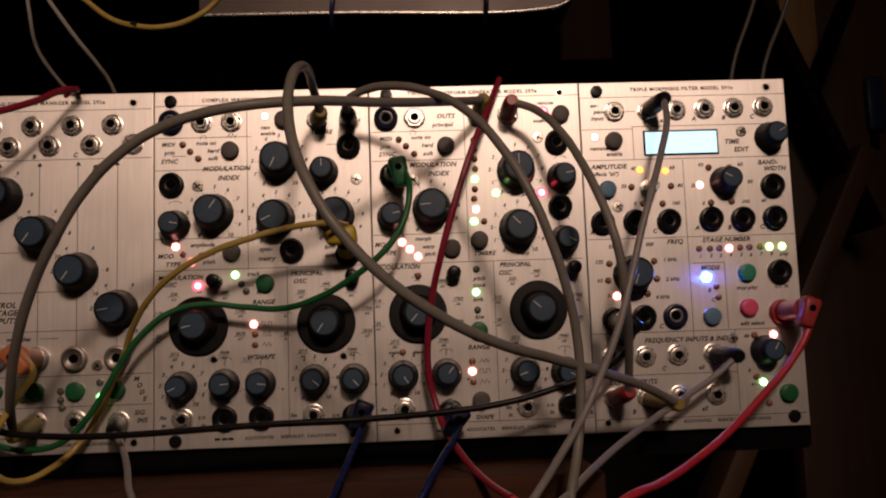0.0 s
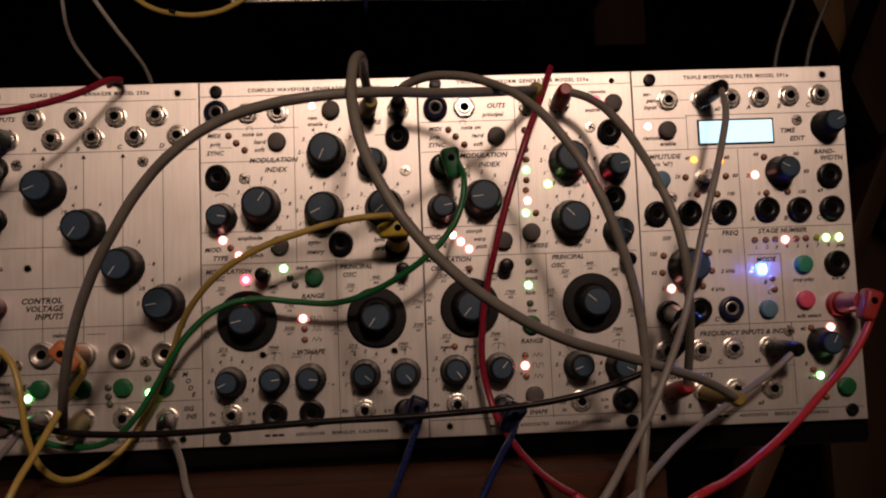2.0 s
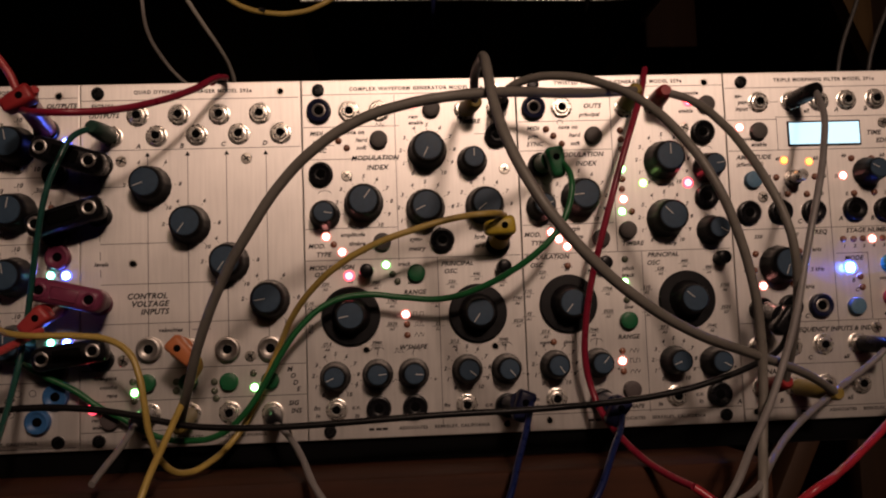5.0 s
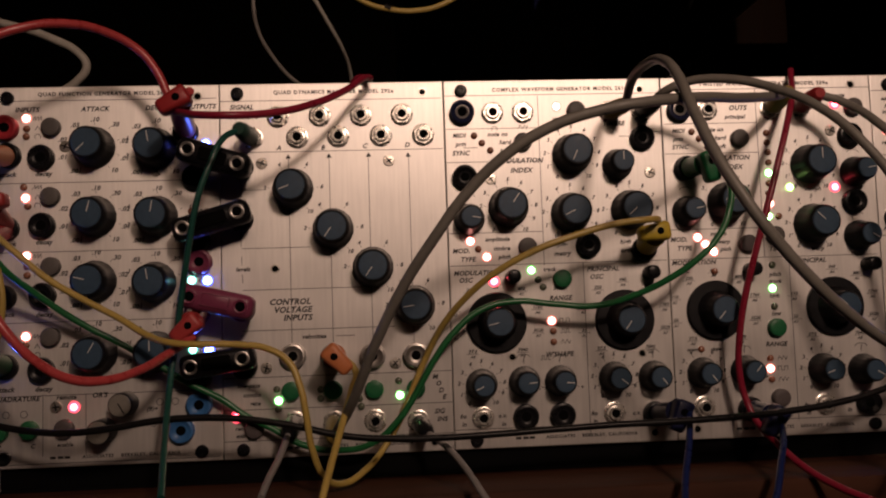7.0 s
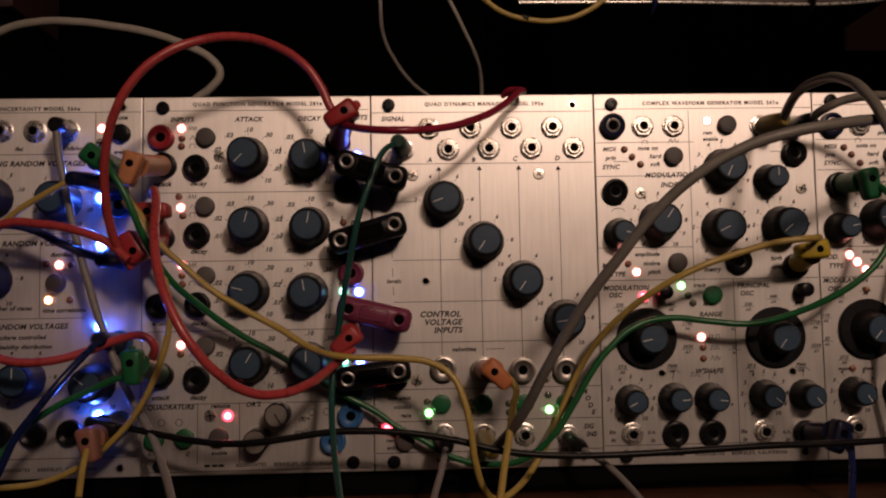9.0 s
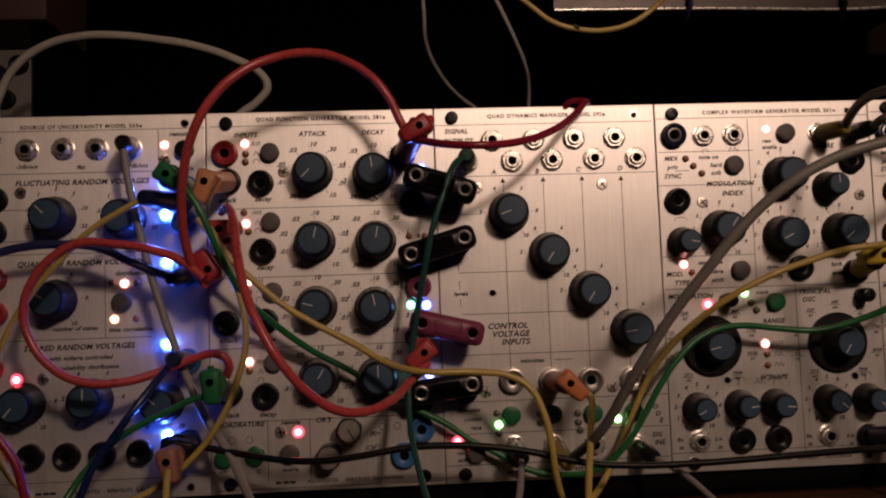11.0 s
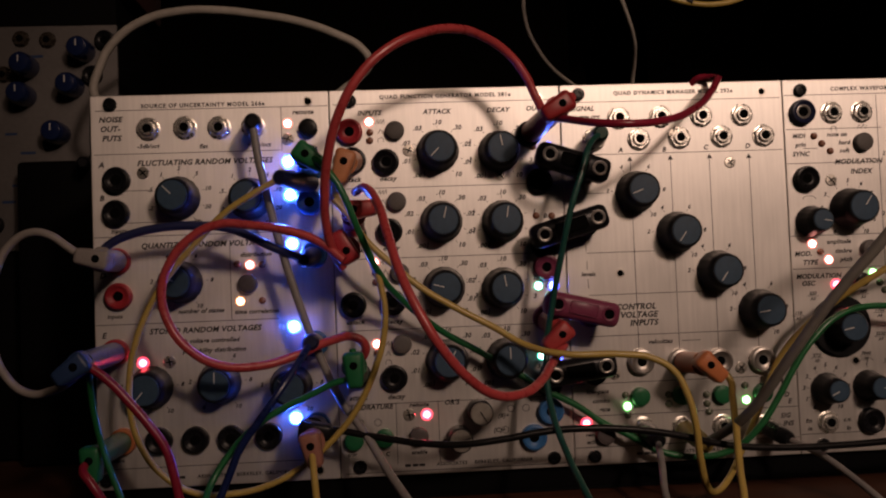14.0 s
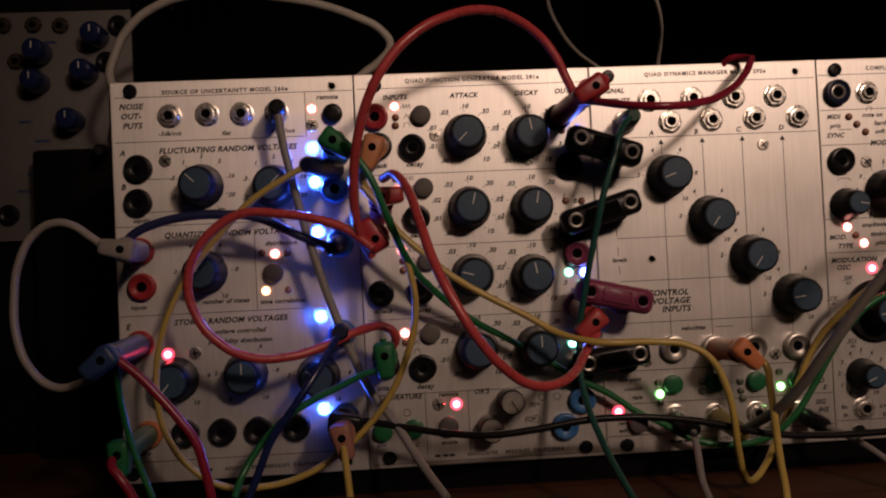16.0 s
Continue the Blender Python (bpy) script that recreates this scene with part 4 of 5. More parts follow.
# ---- plugs and cables ----
def tube(name, points, radius, mat, parent, label="", sides=4):
    """A round cable through way points in mm, as a mesh."""
    curve = bpy.data.curves.new(name, "CURVE")
    curve.dimensions, curve.bevel_depth, curve.bevel_resolution, curve.resolution_u, curve.use_fill_caps = "3D", radius / 1000, sides, 8, True
    line = curve.splines.new("BEZIER")
    line.bezier_points.add(len(points) - 1)
    for knot, p in zip(line.bezier_points, points):
        knot.co = Vector(p) / 1000
        knot.handle_left_type = knot.handle_right_type = "AUTO"
    holder = bpy.data.objects.new(name, curve)
    data = bpy.data.meshes.new_from_object(holder)
    bpy.data.objects.remove(holder)
    data.materials.clear()
    data.materials.append(MATS[mat])
    data.shade_smooth()
    ob = new(name, data)
    ob.parent = parent
    if label:
        tagged(ob, label)
    return ob


def plastic(color):
    return "gloss_black" if color == "black" else color + "_plastic"


def along(a, b):
    """A pose at a whose -y axis points to b."""
    way = (Vector(b) - Vector(a)).normalized()
    return Matrix.Translation(Vector(a) / 1000) @ way.to_track_quat("-Y", "Z").to_matrix().to_4x4()


def small_plug(parent, color, base, tip):
    """A slim barrel plug in a jack; the cable leaves at its tip."""
    long = (Vector(tip) - Vector(base)).length
    m = along(base, tip)
    plug = part("plug", turned(bmesh.new(), [(3.2, 3.2), (4.2, 3.6), (4.3, long * 0.5), (4.0, long * 0.8), (3.4, long + 1.5), (2.4, long + 2.8)], steps=24), plastic(color), parent, color.replace("dark", "dark ") + " plastic barrel plug", at=m)
    part("ferrule", turned(bmesh.new(), [(2.9, 0.5), (2.9, 3.4)], steps=18), "nickel", plug)


def stack_plug(parent, color, base, tip, heading):
    """A stacking plug: a round shank in the socket and a block with a hole on top, which the cable leaves sideways."""
    top = -tip[1]
    shank = turned(bmesh.new(), [(4.7, 4.2), (4.9, 5.0), (4.9, max(6.0, top - 6)), (5.4, top - 4)], steps=24)
    centre = Vector((base[0] * 0.45 + tip[0] * 0.55, 0, base[2] * 0.45 + tip[2] * 0.55))
    m = along(base, (centre.x, -top, centre.z))
    plug = part("plug", shank, plastic(color), parent, color.replace("dark", "dark ") + " plastic stacking plug", at=m)
    block = bmesh.new()
    box(block, -0.0054, 0.0094, -0.0044, 0.0044, -0.0045, 0.0045, 0.0021, 3)
    for vert in block.verts:
        vert.co.z *= 1.0 - 32.0 * max(0.0, vert.co.x)
    way = Vector((heading[0], 0, heading[2]))
    a = math.atan2(-way.z, way.x) if way.length > 0.01 else 0.0
    turn = Matrix.Rotation(a, 4, "Y")
    place = m.inverted() @ Matrix.Translation((centre.x / 1000, tip[1] / 1000, centre.z / 1000)) @ turn
    part("plug_head", block, plastic(color), plug, at=place)
    part("bore", turned(bmesh.new(), [(1.65, 4.2), (1.65, 4.52), (1.1, 4.55)], steps=18), "dark_hole", plug, at=place)


def patch_cable(name, label, mat, radius, points, first, last):
    """A cable with a plug at each end that has one."""
    cable = thing(name, label, "patch cable", "patch cables")
    tube("sheath", points, radius, mat, cable)
    for end, tip, nxt in ((first, points[0], points[1]), (last, points[-1], points[-2])):
        if end:
            kind, color, x, z = end
            base = (x, 0.0, z)
            if kind == "tini":
                small_plug(cable, color, base, tip)
            else:
                stack_plug(cable, color, base, tip, Vector(nxt) - Vector(tip))
    return cable


def shorting_bar(label, color, left, right, height):
    """Two plugs joined by a bar, from one panel's socket to the next one's; a hole at each end."""
    bar = thing("shorting_bar", label, "jumper plug", "shorting bars")
    a, b = Vector((left[0], -height, left[1])), Vector((right[0], -height, right[1]))
    a, b = a - (b - a) * 0.12, b + (b - a) * 0.05
    long = (b - a).length
    mid = (a + b) / 2
    turn = Matrix.Rotation(math.atan2(-(b - a).z, (b - a).x), 4, "Y")
    m = Matrix.Translation(mid / 1000) @ turn
    body = bmesh.new()
    box(body, -long / 2000 - 0.0055, long / 2000 + 0.0055, -0.0058, 0.0058, -0.0056, 0.0056, 0.0035, 3)
    body = part("body", body, plastic(color), bar, at=m)
    part("sunk_field", box(bmesh.new(), -long / 2000 + 0.0052, long / 2000 - 0.0052, -0.0060, -0.0057, -0.0028, 0.0028, 0.0006), "dark_hole" if color == "black" else plastic(color), body)
    for s, spot in ((-1, left), (1, right)):
        part("ring", turned(bmesh.new(), [(3.4, 5.0), (3.4, 6.1), (2.9, 6.3), (2.3, 6.0)], steps=24), "steel" if color == "black" else plastic(color), body, at=Matrix.Translation((s * long / 2000, 0, 0)))
        part("bore", turned(bmesh.new(), [(2.3, 5.6), (2.2, 6.2), (1.0, 6.22)], steps=18), "dark_hole", body, at=Matrix.Translation((s * long / 2000, 0, 0)))
        shank = turned(bmesh.new(), [(4.6, 4.3), (4.8, 5.0), (4.8, height - 3.0)], steps=24)
        part("shank", shank, plastic(color), bar, at=along((spot[0], 0, spot[1]), (spot[0] * 0.8 + (mid.x + s * long / 2) * 0.2, -height, spot[1])))
    return bar


# ---- patch cables: way points in mm, from plug to plug ----
patch_cable("gray_cable", "thick grey rubber patch cable looping across three panels", "grey_rubber", 2.1, [(489.0, -16.0, 965.4), (466.8, -51.2, 955.3), (439.6, -78.8, 947.9), (413.5, -100.9, 942.9), (390.3, -109.8, 939.3), (372.2, -109.7, 936.3),
    (355.6, -107.6, 931.4), (339.0, -104.0, 922.1), (324.7, -99.2, 909.3), (311.9, -92.8, 892.9), (299.8, -83.4, 875.2), (287.9, -70.2, 852.2),
    (278.2, -52.5, 829.2), (268.5, -26.0, 812.0)], ("tini", "olive", 487.6, 961.1), ("tini", "olive", 267.6, 815.4))
patch_cable("gray_cable", "thick grey rubber patch cable bent in a tight arch", "grey_rubber", 2.1, [(409.0, -18.0, 960.5), (407.5, -36.6, 967.8), (407.8, -60.2, 968.4), (406.7, -83.3, 962.5), (405.6, -102.0, 951.2), (405.9, -115.2, 935.4),
    (409.5, -124.4, 917.7), (416.5, -130.0, 900.9), (425.4, -131.8, 886.8), (439.8, -129.4, 871.1), (457.5, -121.7, 857.9), (480.0, -107.3, 846.7),
    (505.3, -84.9, 839.2), (533.5, -62.5, 831.1), (554.5, -45.6, 823.8), (572.0, -30.7, 815.2)], ("tini", "olive", 405.7, 961.5), ("tini", "olive", 566.6, 816.8))
patch_cable("gray_cable", "thick grey rubber patch cable arching over and hanging below the panels", "grey_rubber", 2.0, [(422.2, -18.0, 960.2), (423.1, -31.2, 962.7), (431.8, -37.2, 965.8), (446.0, -45.8, 964.8), (462.3, -57.2, 957.8), (477.3, -70.7, 944.9),
    (490.0, -81.2, 926.4), (499.6, -86.7, 907.2), (507.3, -86.3, 887.7), (514.1, -82.6, 865.6), (518.1, -77.4, 845.5), (518.9, -74.4, 823.0),
    (515.7, -77.9, 801.3), (510.3, -88.1, 785.4), (505.6, -95.1, 759.8), (502.9, -99.2, 706.9), (501.7, -100.3, 594.0)], ("tini", "black", 422.0, 961.2), None)
patch_cable("gray_cable", "thick grey rubber patch cable with dark red plugs", "grey_rubber", 2.0, [(502.4, -20.0, 963.4), (513.2, -25.0, 957.8), (522.6, -38.6, 943.3), (529.0, -51.2, 926.0), (533.5, -59.8, 910.7), (537.3, -64.6, 896.7),
    (540.5, -65.6, 882.0), (543.2, -60.6, 865.3), (547.2, -46.3, 845.8), (551.2, -23.8, 820.7)], ("tini", "darkred", 502.7, 962.2),
    ("tini", "darkred", 549.9, 816.6))
patch_cable("gray_cable", "grey patch cable with a black plug, hanging loose", "grey_cable", 1.6, [(577.4, -22.0, 962.5),
    (574.1, -35.0, 947.8), (566.9, -47.0, 930.3), (559.5, -55.8, 913.1), (551.9, -60.4, 892.4), (544.9, -63.2, 870.0), (537.7, -68.0, 850.7),
    (528.0, -74.7, 832.2), (517.6, -81.0, 814.6), (506.4, -88.5, 800.3), (494.1, -100.0, 787.1), (476.9, -106.4, 768.6),
    (464.2, -109.7, 721.0), (458.5, -109.7, 610.1)], ("tini", "black", 575.0, 962.4), None)
patch_cable("gray_cable", "grey patch cable running down with a black plug", "grey_cable", 1.6, [(605.0, -22.0, 836.1),
    (594.7, -22.4, 827.9), (579.6, -25.2, 819.0), (560.4, -34.0, 809.4), (540.7, -48.5, 800.3), (527.0, -64.1, 794.2), (516.9, -77.7, 789.6),
    (507.6, -90.0, 784.9), (490.3, -99.2, 776.2), (477.6, -103.7, 735.7), (471.8, -103.7, 627.4)], ("tini", "black", 601.1, 837.0), None)
patch_cable("red_cable", "bright red patch cable with a red stacking plug", "red_cable", 1.8, [(642.0, -26.0, 857.6), (638.1, -26.6, 846.9),
    (627.7, -29.1, 832.7), (611.2, -33.6, 817.8), (591.7, -40.5, 802.5), (571.7, -52.4, 792.2), (551.3, -69.9, 786.0), (532.0, -90.0, 783.9),
    (517.6, -83.3, 773.4), (503.2, -76.7, 772.9), (488.8, -70.0, 782.4)], ("banana", "salmon", 636.7, 857.1), None)
patch_cable("red_cable", "dark red patch cable coming over the top edge of the panel", "darkred_cable", 1.6, [(499.4, 0.0, 981.0), (492.2, -14.1, 963.7), (485.1, -21.4, 947.4), (477.4, -25.3, 927.3), (470.7, -26.3, 907.3), (464.9, -24.6, 887.6),
    (460.4, -21.4, 868.4), (457.9, -17.9, 849.4), (457.8, -15.3, 833.3), (460.6, -15.2, 818.8), (463.3, -19.2, 809.8), (467.7, -28.1, 801.4),
    (475.2, -41.0, 791.4), (482.2, -55.0, 785.7), (488.8, -68.5, 782.4)], None, None)
patch_cable("green_cable", "long green patch cable sagging across four panels", "green_cable", 1.5, [(449.2, -22.0, 930.5), (451.2, -33.9, 919.3), (449.0, -36.0, 906.3), (442.8, -36.7, 894.6), (433.4, -35.8, 885.2), (421.4, -31.7, 877.0),
    (407.5, -24.9, 870.3), (390.1, -19.7, 865.9), (371.5, -17.4, 867.2), (352.9, -17.2, 869.1), (336.9, -18.1, 865.8), (323.3, -19.0, 855.3),
    (314.8, -18.6, 844.2), (305.7, -17.8, 828.9), (297.0, -16.9, 816.6), (285.5, -14.7, 807.0), (269.9, -11.6, 803.9), (253.4, -9.4, 806.8),
    (238.4, -8.4, 815.2), (227.6, -8.0, 820.8), (216.9, -8.0, 828.6), (202.0, -8.7, 836.7), (188.7, -9.4, 845.4), (170.6, -10.1, 856.7),
    (156.4, -13.8, 865.1), (139.3, -23.4, 879.2), (129.1, -35.4, 891.3), (120.9, -44.8, 909.6), (113.4, -48.3, 928.2), (105.7, -46.3, 938.5),
    (100.9, -41.1, 942.2)], ("banana", "green", 442.7, 932.2), ("banana", "green", 99.0, 942.2))
patch_cable("yellow_cable", "yellow patch cable drooping below the panels between two plugs", "yellow_cable", 1.5, [(420.7, -22.0, 904.5), (412.8, -37.8, 903.5), (395.9, -38.5, 901.7), (376.6, -38.9, 896.8), (359.5, -38.8, 891.0), (342.7, -35.4, 882.3),
    (329.9, -27.7, 872.2), (319.2, -17.5, 859.6), (312.5, -8.9, 847.2), (306.0, -6.5, 833.1), (299.7, -7.1, 819.1), (292.0, -8.9, 805.9),
    (281.7, -18.1, 795.4), (271.4, -27.8, 791.6), (264.9, -36.1, 796.3), (260.2, -42.6, 809.6), (258.2, -44.7, 824.1), (255.7, -43.7, 836.3),
    (250.9, -42.0, 846.3), (241.7, -40.8, 852.2), (230.0, -40.4, 854.1), (202.6, -40.3, 855.7), (190.2, -32.9, 859.2), (176.8, -29.5, 867.3),
    (160.5, -29.0, 876.4), (146.6, -29.3, 885.2), (135.1, -29.6, 895.2), (123.8, -29.8, 906.2), (116.1, -30.6, 918.4), (111.2, -34.0, 926.9),
    (113.5, -40.3, 933.7)], ("banana", "yellow", 419.6, 892.9), ("banana", "tan", 118.3, 945.0))
patch_cable("yellow_cable", "yellow patch cable hanging straight down from an orange plug", "yellow_cable", 1.5, [(271.5, -30.0, 848.3), (279.0, -31.0, 840.5), (277.5, -37.0, 833.5), (275.0, -45.0, 825.0), (270.0, -60.0, 808.0), (266.5, -72.0, 795.5), (262.0, -80.0, 778.0)], ("banana", "orange", 267.8, 846.1), None)
patch_cable("green_cable", "dark green patch cable hanging straight down with a small plug", "teal_cable", 1.4, [(229.2, -22.0, 951.0),
    (222.8, -28.9, 945.8), (217.7, -33.4, 933.6), (212.3, -34.0, 918.7), (207.8, -31.1, 899.2), (203.5, -26.9, 877.2), (200.0, -25.4, 854.9),
    (199.1, -32.9, 835.8), (201.7, -52.5, 816.7), (206.7, -80.0, 798.8)], ("tini", "darkgreen", 231.3, 951.5), None)
patch_cable("black_cable", "long black patch cable stretched along the foot of the panels", "black_cable", 1.5, [(554.2, -26.0, 847.1),
    (544.8, -34.8, 837.0), (529.2, -39.1, 829.9), (510.7, -40.0, 823.8), (492.6, -40.0, 819.5), (467.1, -40.0, 816.4), (441.7, -40.0, 814.9),
    (416.6, -40.0, 814.1), (391.6, -40.0, 813.8), (366.8, -40.0, 813.0), (342.1, -40.0, 812.0), (317.5, -40.0, 811.4), (293.0, -40.0, 811.9),
    (273.6, -40.0, 813.9), (250.8, -40.0, 819.4), (231.9, -40.0, 822.6), (213.0, -40.0, 823.9), (196.4, -40.0, 823.5), (177.6, -40.0, 821.1),
    (159.0, -39.1, 819.7), (143.1, -35.6, 820.5), (124.7, -30.4, 823.2), (108.4, -26.9, 826.1),
    (96.6, -26.0, 827.6)], ("banana", "black", 551.7, 855.8), ("banana", "black", 98.3, 824.7))
patch_cable("gray_cable", "grey patch cable with a black plug in a signal input", "grey_cable", 1.5, [(309.9, -16.0, 811.0),
    (317.8, -29.5, 806.2), (324.9, -44.3, 798.5), (331.2, -60.0, 789.0), (340.9, -69.7, 774.3), (348.1, -74.6, 729.5),
    (351.3, -74.6, 619.6)], ("tini", "black", 307.2, 814.2), None)
patch_cable("gray_cable", "grey patch cable hanging down from a signal input", "grey_cable", 1.5, [(248.6, -22.0, 814.3),
    (245.8, -35.8, 805.4), (242.5, -48.5, 798.3), (241.0, -60.0, 793.3)], ("tini", "black", 248.7, 815.9), None)
patch_cable("blue_cable", "dark blue patch cable with a navy plug hanging down", "blue_cable", 1.5, [(430.2, -24.0, 819.1),
    (424.8, -37.1, 806.4), (418.0, -49.1, 791.0), (413.0, -60.0, 780.7), (403.5, -68.3, 761.2), (396.6, -72.4, 712.8),
    (393.4, -72.4, 601.6)], ("banana", "navy", 421.2, 813.3), None)
patch_cable("blue_cable", "dark blue patch cable with a navy plug hanging aslant", "blue_cable", 1.5, [(472.4, -24.0, 810.7),
    (468.1, -35.4, 804.2), (461.0, -47.5, 796.0), (451.8, -60.0, 782.3), (438.5, -67.2, 762.4), (428.7, -70.9, 713.9),
    (424.2, -70.9, 602.6)], ("banana", "navy", 468.3, 813.7), None)
patch_cable("red_cable", "salmon red patch cable arching high above the panel", "salmon_cable", 1.9, [(212.0, -46.0, 963.0), (203.8, -31.8, 958.2), (199.3, -31.7, 965.4), (194.8, -32.3, 975.3), (187.5, -34.0, 984.5), (175.2, -41.0, 990.7),
    (163.0, -50.8, 991.1), (149.1, -59.4, 987.1), (134.5, -64.6, 979.3), (122.9, -66.1, 967.8), (115.3, -64.2, 954.8), (110.6, -59.2, 941.0),
    (108.0, -52.1, 926.0), (107.7, -44.5, 912.9), (110.0, -38.1, 901.7), (113.5, -33.7, 895.0)], ("banana", "darkred", 200.4, 955.0), ("banana", "red", 117.5, 910.7))
patch_cable("red_cable", "dark red patch cable curling over the top edge of the panel", "darkred_cable", 1.6, [(203.9, -42.0, 955.0), (225.4, -66.3, 947.4), (247.9, -58.1, 949.9), (264.3, -44.9, 956.8), (277.8, -28.8, 966.8), (286.0, -16.6, 975.5),
    (288.6, -9.5, 977.4), (286.5, -4.5, 979.2), (282.0, -1.5, 979.2), (279.0, 3.0, 975.5)], None, None)
patch_cable("red_cable", "salmon red patch cable in a deep loop between two plugs", "salmon_cable", 1.9, [(207.9, -26.0, 857.8), (199.8, -37.9, 851.1), (191.5, -53.5, 845.2), (181.4, -65.3, 842.4), (171.2, -72.6, 843.8), (161.1, -78.3, 850.7),
    (151.2, -82.5, 862.5), (143.1, -82.0, 876.4), (136.9, -76.7, 890.7), (132.5, -67.1, 906.7), (129.2, -52.6, 919.8), (124.1, -37.6, 928.2),
    (119.4, -25.0, 927.8)], ("banana", "salmon", 204.9, 869.1), ("banana", "salmon", 117.5, 910.7))
patch_cable("red_cable", "salmon red patch cable in a wide open loop", "salmon_cable", 1.9, [(114.2, -40.0, 898.0), (105.3, -38.8, 905.4),
    (91.8, -38.1, 911.1), (75.9, -38.0, 914.1), (62.4, -38.0, 914.7), (50.8, -38.0, 909.0), (42.6, -38.0, 899.1), (39.2, -38.0, 887.8),
    (41.6, -38.0, 875.2), (50.1, -38.0, 863.4), (62.1, -37.4, 856.6), (77.6, -34.8, 855.5), (93.6, -30.5, 859.3), (107.7, -28.2, 864.5),
    (117.2, -29.0, 865.5), (121.6, -28.0, 861.5), (119.5, -24.0, 855.0)], None, None)
patch_cable("green_cable", "green patch cable with a green plug running down off the panel", "green_cable", 1.4, [(116.6, -42.0, 861.5),
    (117.2, -42.0, 851.0), (108.0, -41.0, 847.5), (98.0, -40.0, 842.8), (86.5, -40.0, 837.8), (74.9, -40.0, 830.5), (65.6, -40.6, 821.0), (58.9, -43.8, 810.9),
    (56.3, -50.0, 803.3)], ("banana", "green", 117.3, 846.5), None)
patch_cable("blue_cable", "dark blue patch cable running down from a lit output", "blue_cable", 1.6, [(98.9, -30.0, 864.2),
    (92.2, -41.3, 853.5), (85.1, -46.9, 843.3), (78.1, -48.0, 833.9), (71.1, -48.1, 824.4), (66.4, -48.8, 813.7),
    (61.8, -50.0, 802.9)], ("tini", "navy", 98.4, 861.8), None)
patch_cable("gray_cable", "grey patch cable with a black plug hanging across the panel", "grey_cable", 1.8, [(76.0, -22.0, 960.4),
    (77.7, -22.0, 945.8), (80.1, -22.0, 933.7), (83.2, -22.0, 919.1), (86.7, -22.0, 904.5), (90.8, -22.0, 889.9), (96.0, -22.0, 872.9),
    (102.4, -22.0, 855.8), (110.0, -23.0, 838.7), (120.1, -28.4, 824.7), (129.6, -41.3, 810.5),
    (138.2, -60.0, 800.6)], ("tini", "black", 73.2, 962.2), None)
patch_cable("blue_cable", "navy patch cable lying close to the panel", "navy_cable", 1.9, [(10.4, -24.0, 905.1), (15.6, -24.0, 909.5),
    (22.7, -24.0, 912.5), (34.4, -24.0, 915.1), (50.8, -24.2, 915.6), (65.0, -25.2, 913.9), (83.8, -26.0, 905.0),
    (96.5, -20.0, 899.6)], None, ("tini", "navy", 99.2, 902.2))
patch_cable("white_cable", "pale grey patch cable looping out beside the case", "pale_cable", 1.7, [(14.7, -34.0, 902.3),
    (6.9, -34.0, 903.8), (0.4, -34.0, 908.0), (-6.2, -34.0, 912.8), (-13.9, -34.0, 914.3), (-21.8, -34.1, 910.1), (-27.4, -34.9, 900.1),
    (-29.5, -36.6, 884.3), (-28.1, -38.6, 868.7), (-22.7, -39.8, 856.2), (-13.9, -40.8, 849.1), (-2.8, -44.3, 850.1), (7.1, -51.3, 854.8),
    (14.2, -60.0, 859.6)], ("banana", "pale", 11.0, 902.4), ("banana", "slateblue", 9.4, 861.5))
patch_cable("red_cable", "dark red patch cable hanging from a blue plug", "darkred_cable", 1.8, [(16.4, -60.0, 860.6), (24.4, -60.0, 853.8),
    (31.4, -60.0, 845.9), (38.4, -60.0, 837.1), (44.3, -60.0, 828.2), (47.5, -60.0, 817.4), (49.7, -60.0, 806.2)], None, None)
patch_cable("red_cable", "dark red patch cable with a green plug in an orange socket", "darkred_cable", 1.8, [(8.5, -38.0, 820.5), (8.6, -45.0, 817.5), (12.0, -47.0, 813.5), (16.5, -47.0, 806.0),
    (22.0, -47.0, 793.0), (26.0, -47.0, 770.0), (28.0, -47.0, 640.0)], ("banana", "green", 11.7, 821.7), None)
patch_cable("green_cable", "thin green patch cable hanging at the edge of the panel", "green_cable", 1.3, [(14.5, -54.0, 857.9),
    (13.6, -47.8, 845.2), (15.0, -44.6, 831.4), (18.7, -44.0, 817.8), (23.6, -44.0, 803.8)], None, None)
patch_cable("yellow_cable", "yellow patch cable in a large loop over the random voltage panel", "yellow_cable", 1.4, [(89.2, -36.0, 933.6),
    (78.6, -36.0, 928.0), (64.5, -36.0, 918.9), (52.6, -36.0, 906.7), (41.9, -36.0, 894.6), (33.5, -36.0, 881.2), (27.3, -36.0, 865.6),
    (24.9, -35.9, 852.0), (24.9, -35.2, 838.3), (28.5, -34.0, 824.2), (36.8, -32.8, 812.0), (49.9, -31.9, 803.7), (63.4, -30.8, 802.5),
    (79.5, -29.2, 805.1), (93.7, -28.6, 812.3), (108.4, -30.0, 824.5), (118.3, -32.8, 837.2), (126.0, -35.0, 853.4), (130.2, -35.9, 869.5),
    (129.3, -36.0, 885.8), (124.6, -36.0, 900.0), (118.3, -36.0, 914.2), (110.6, -36.0, 923.9)], ("tini", "navy", 99.6, 935.1), None)
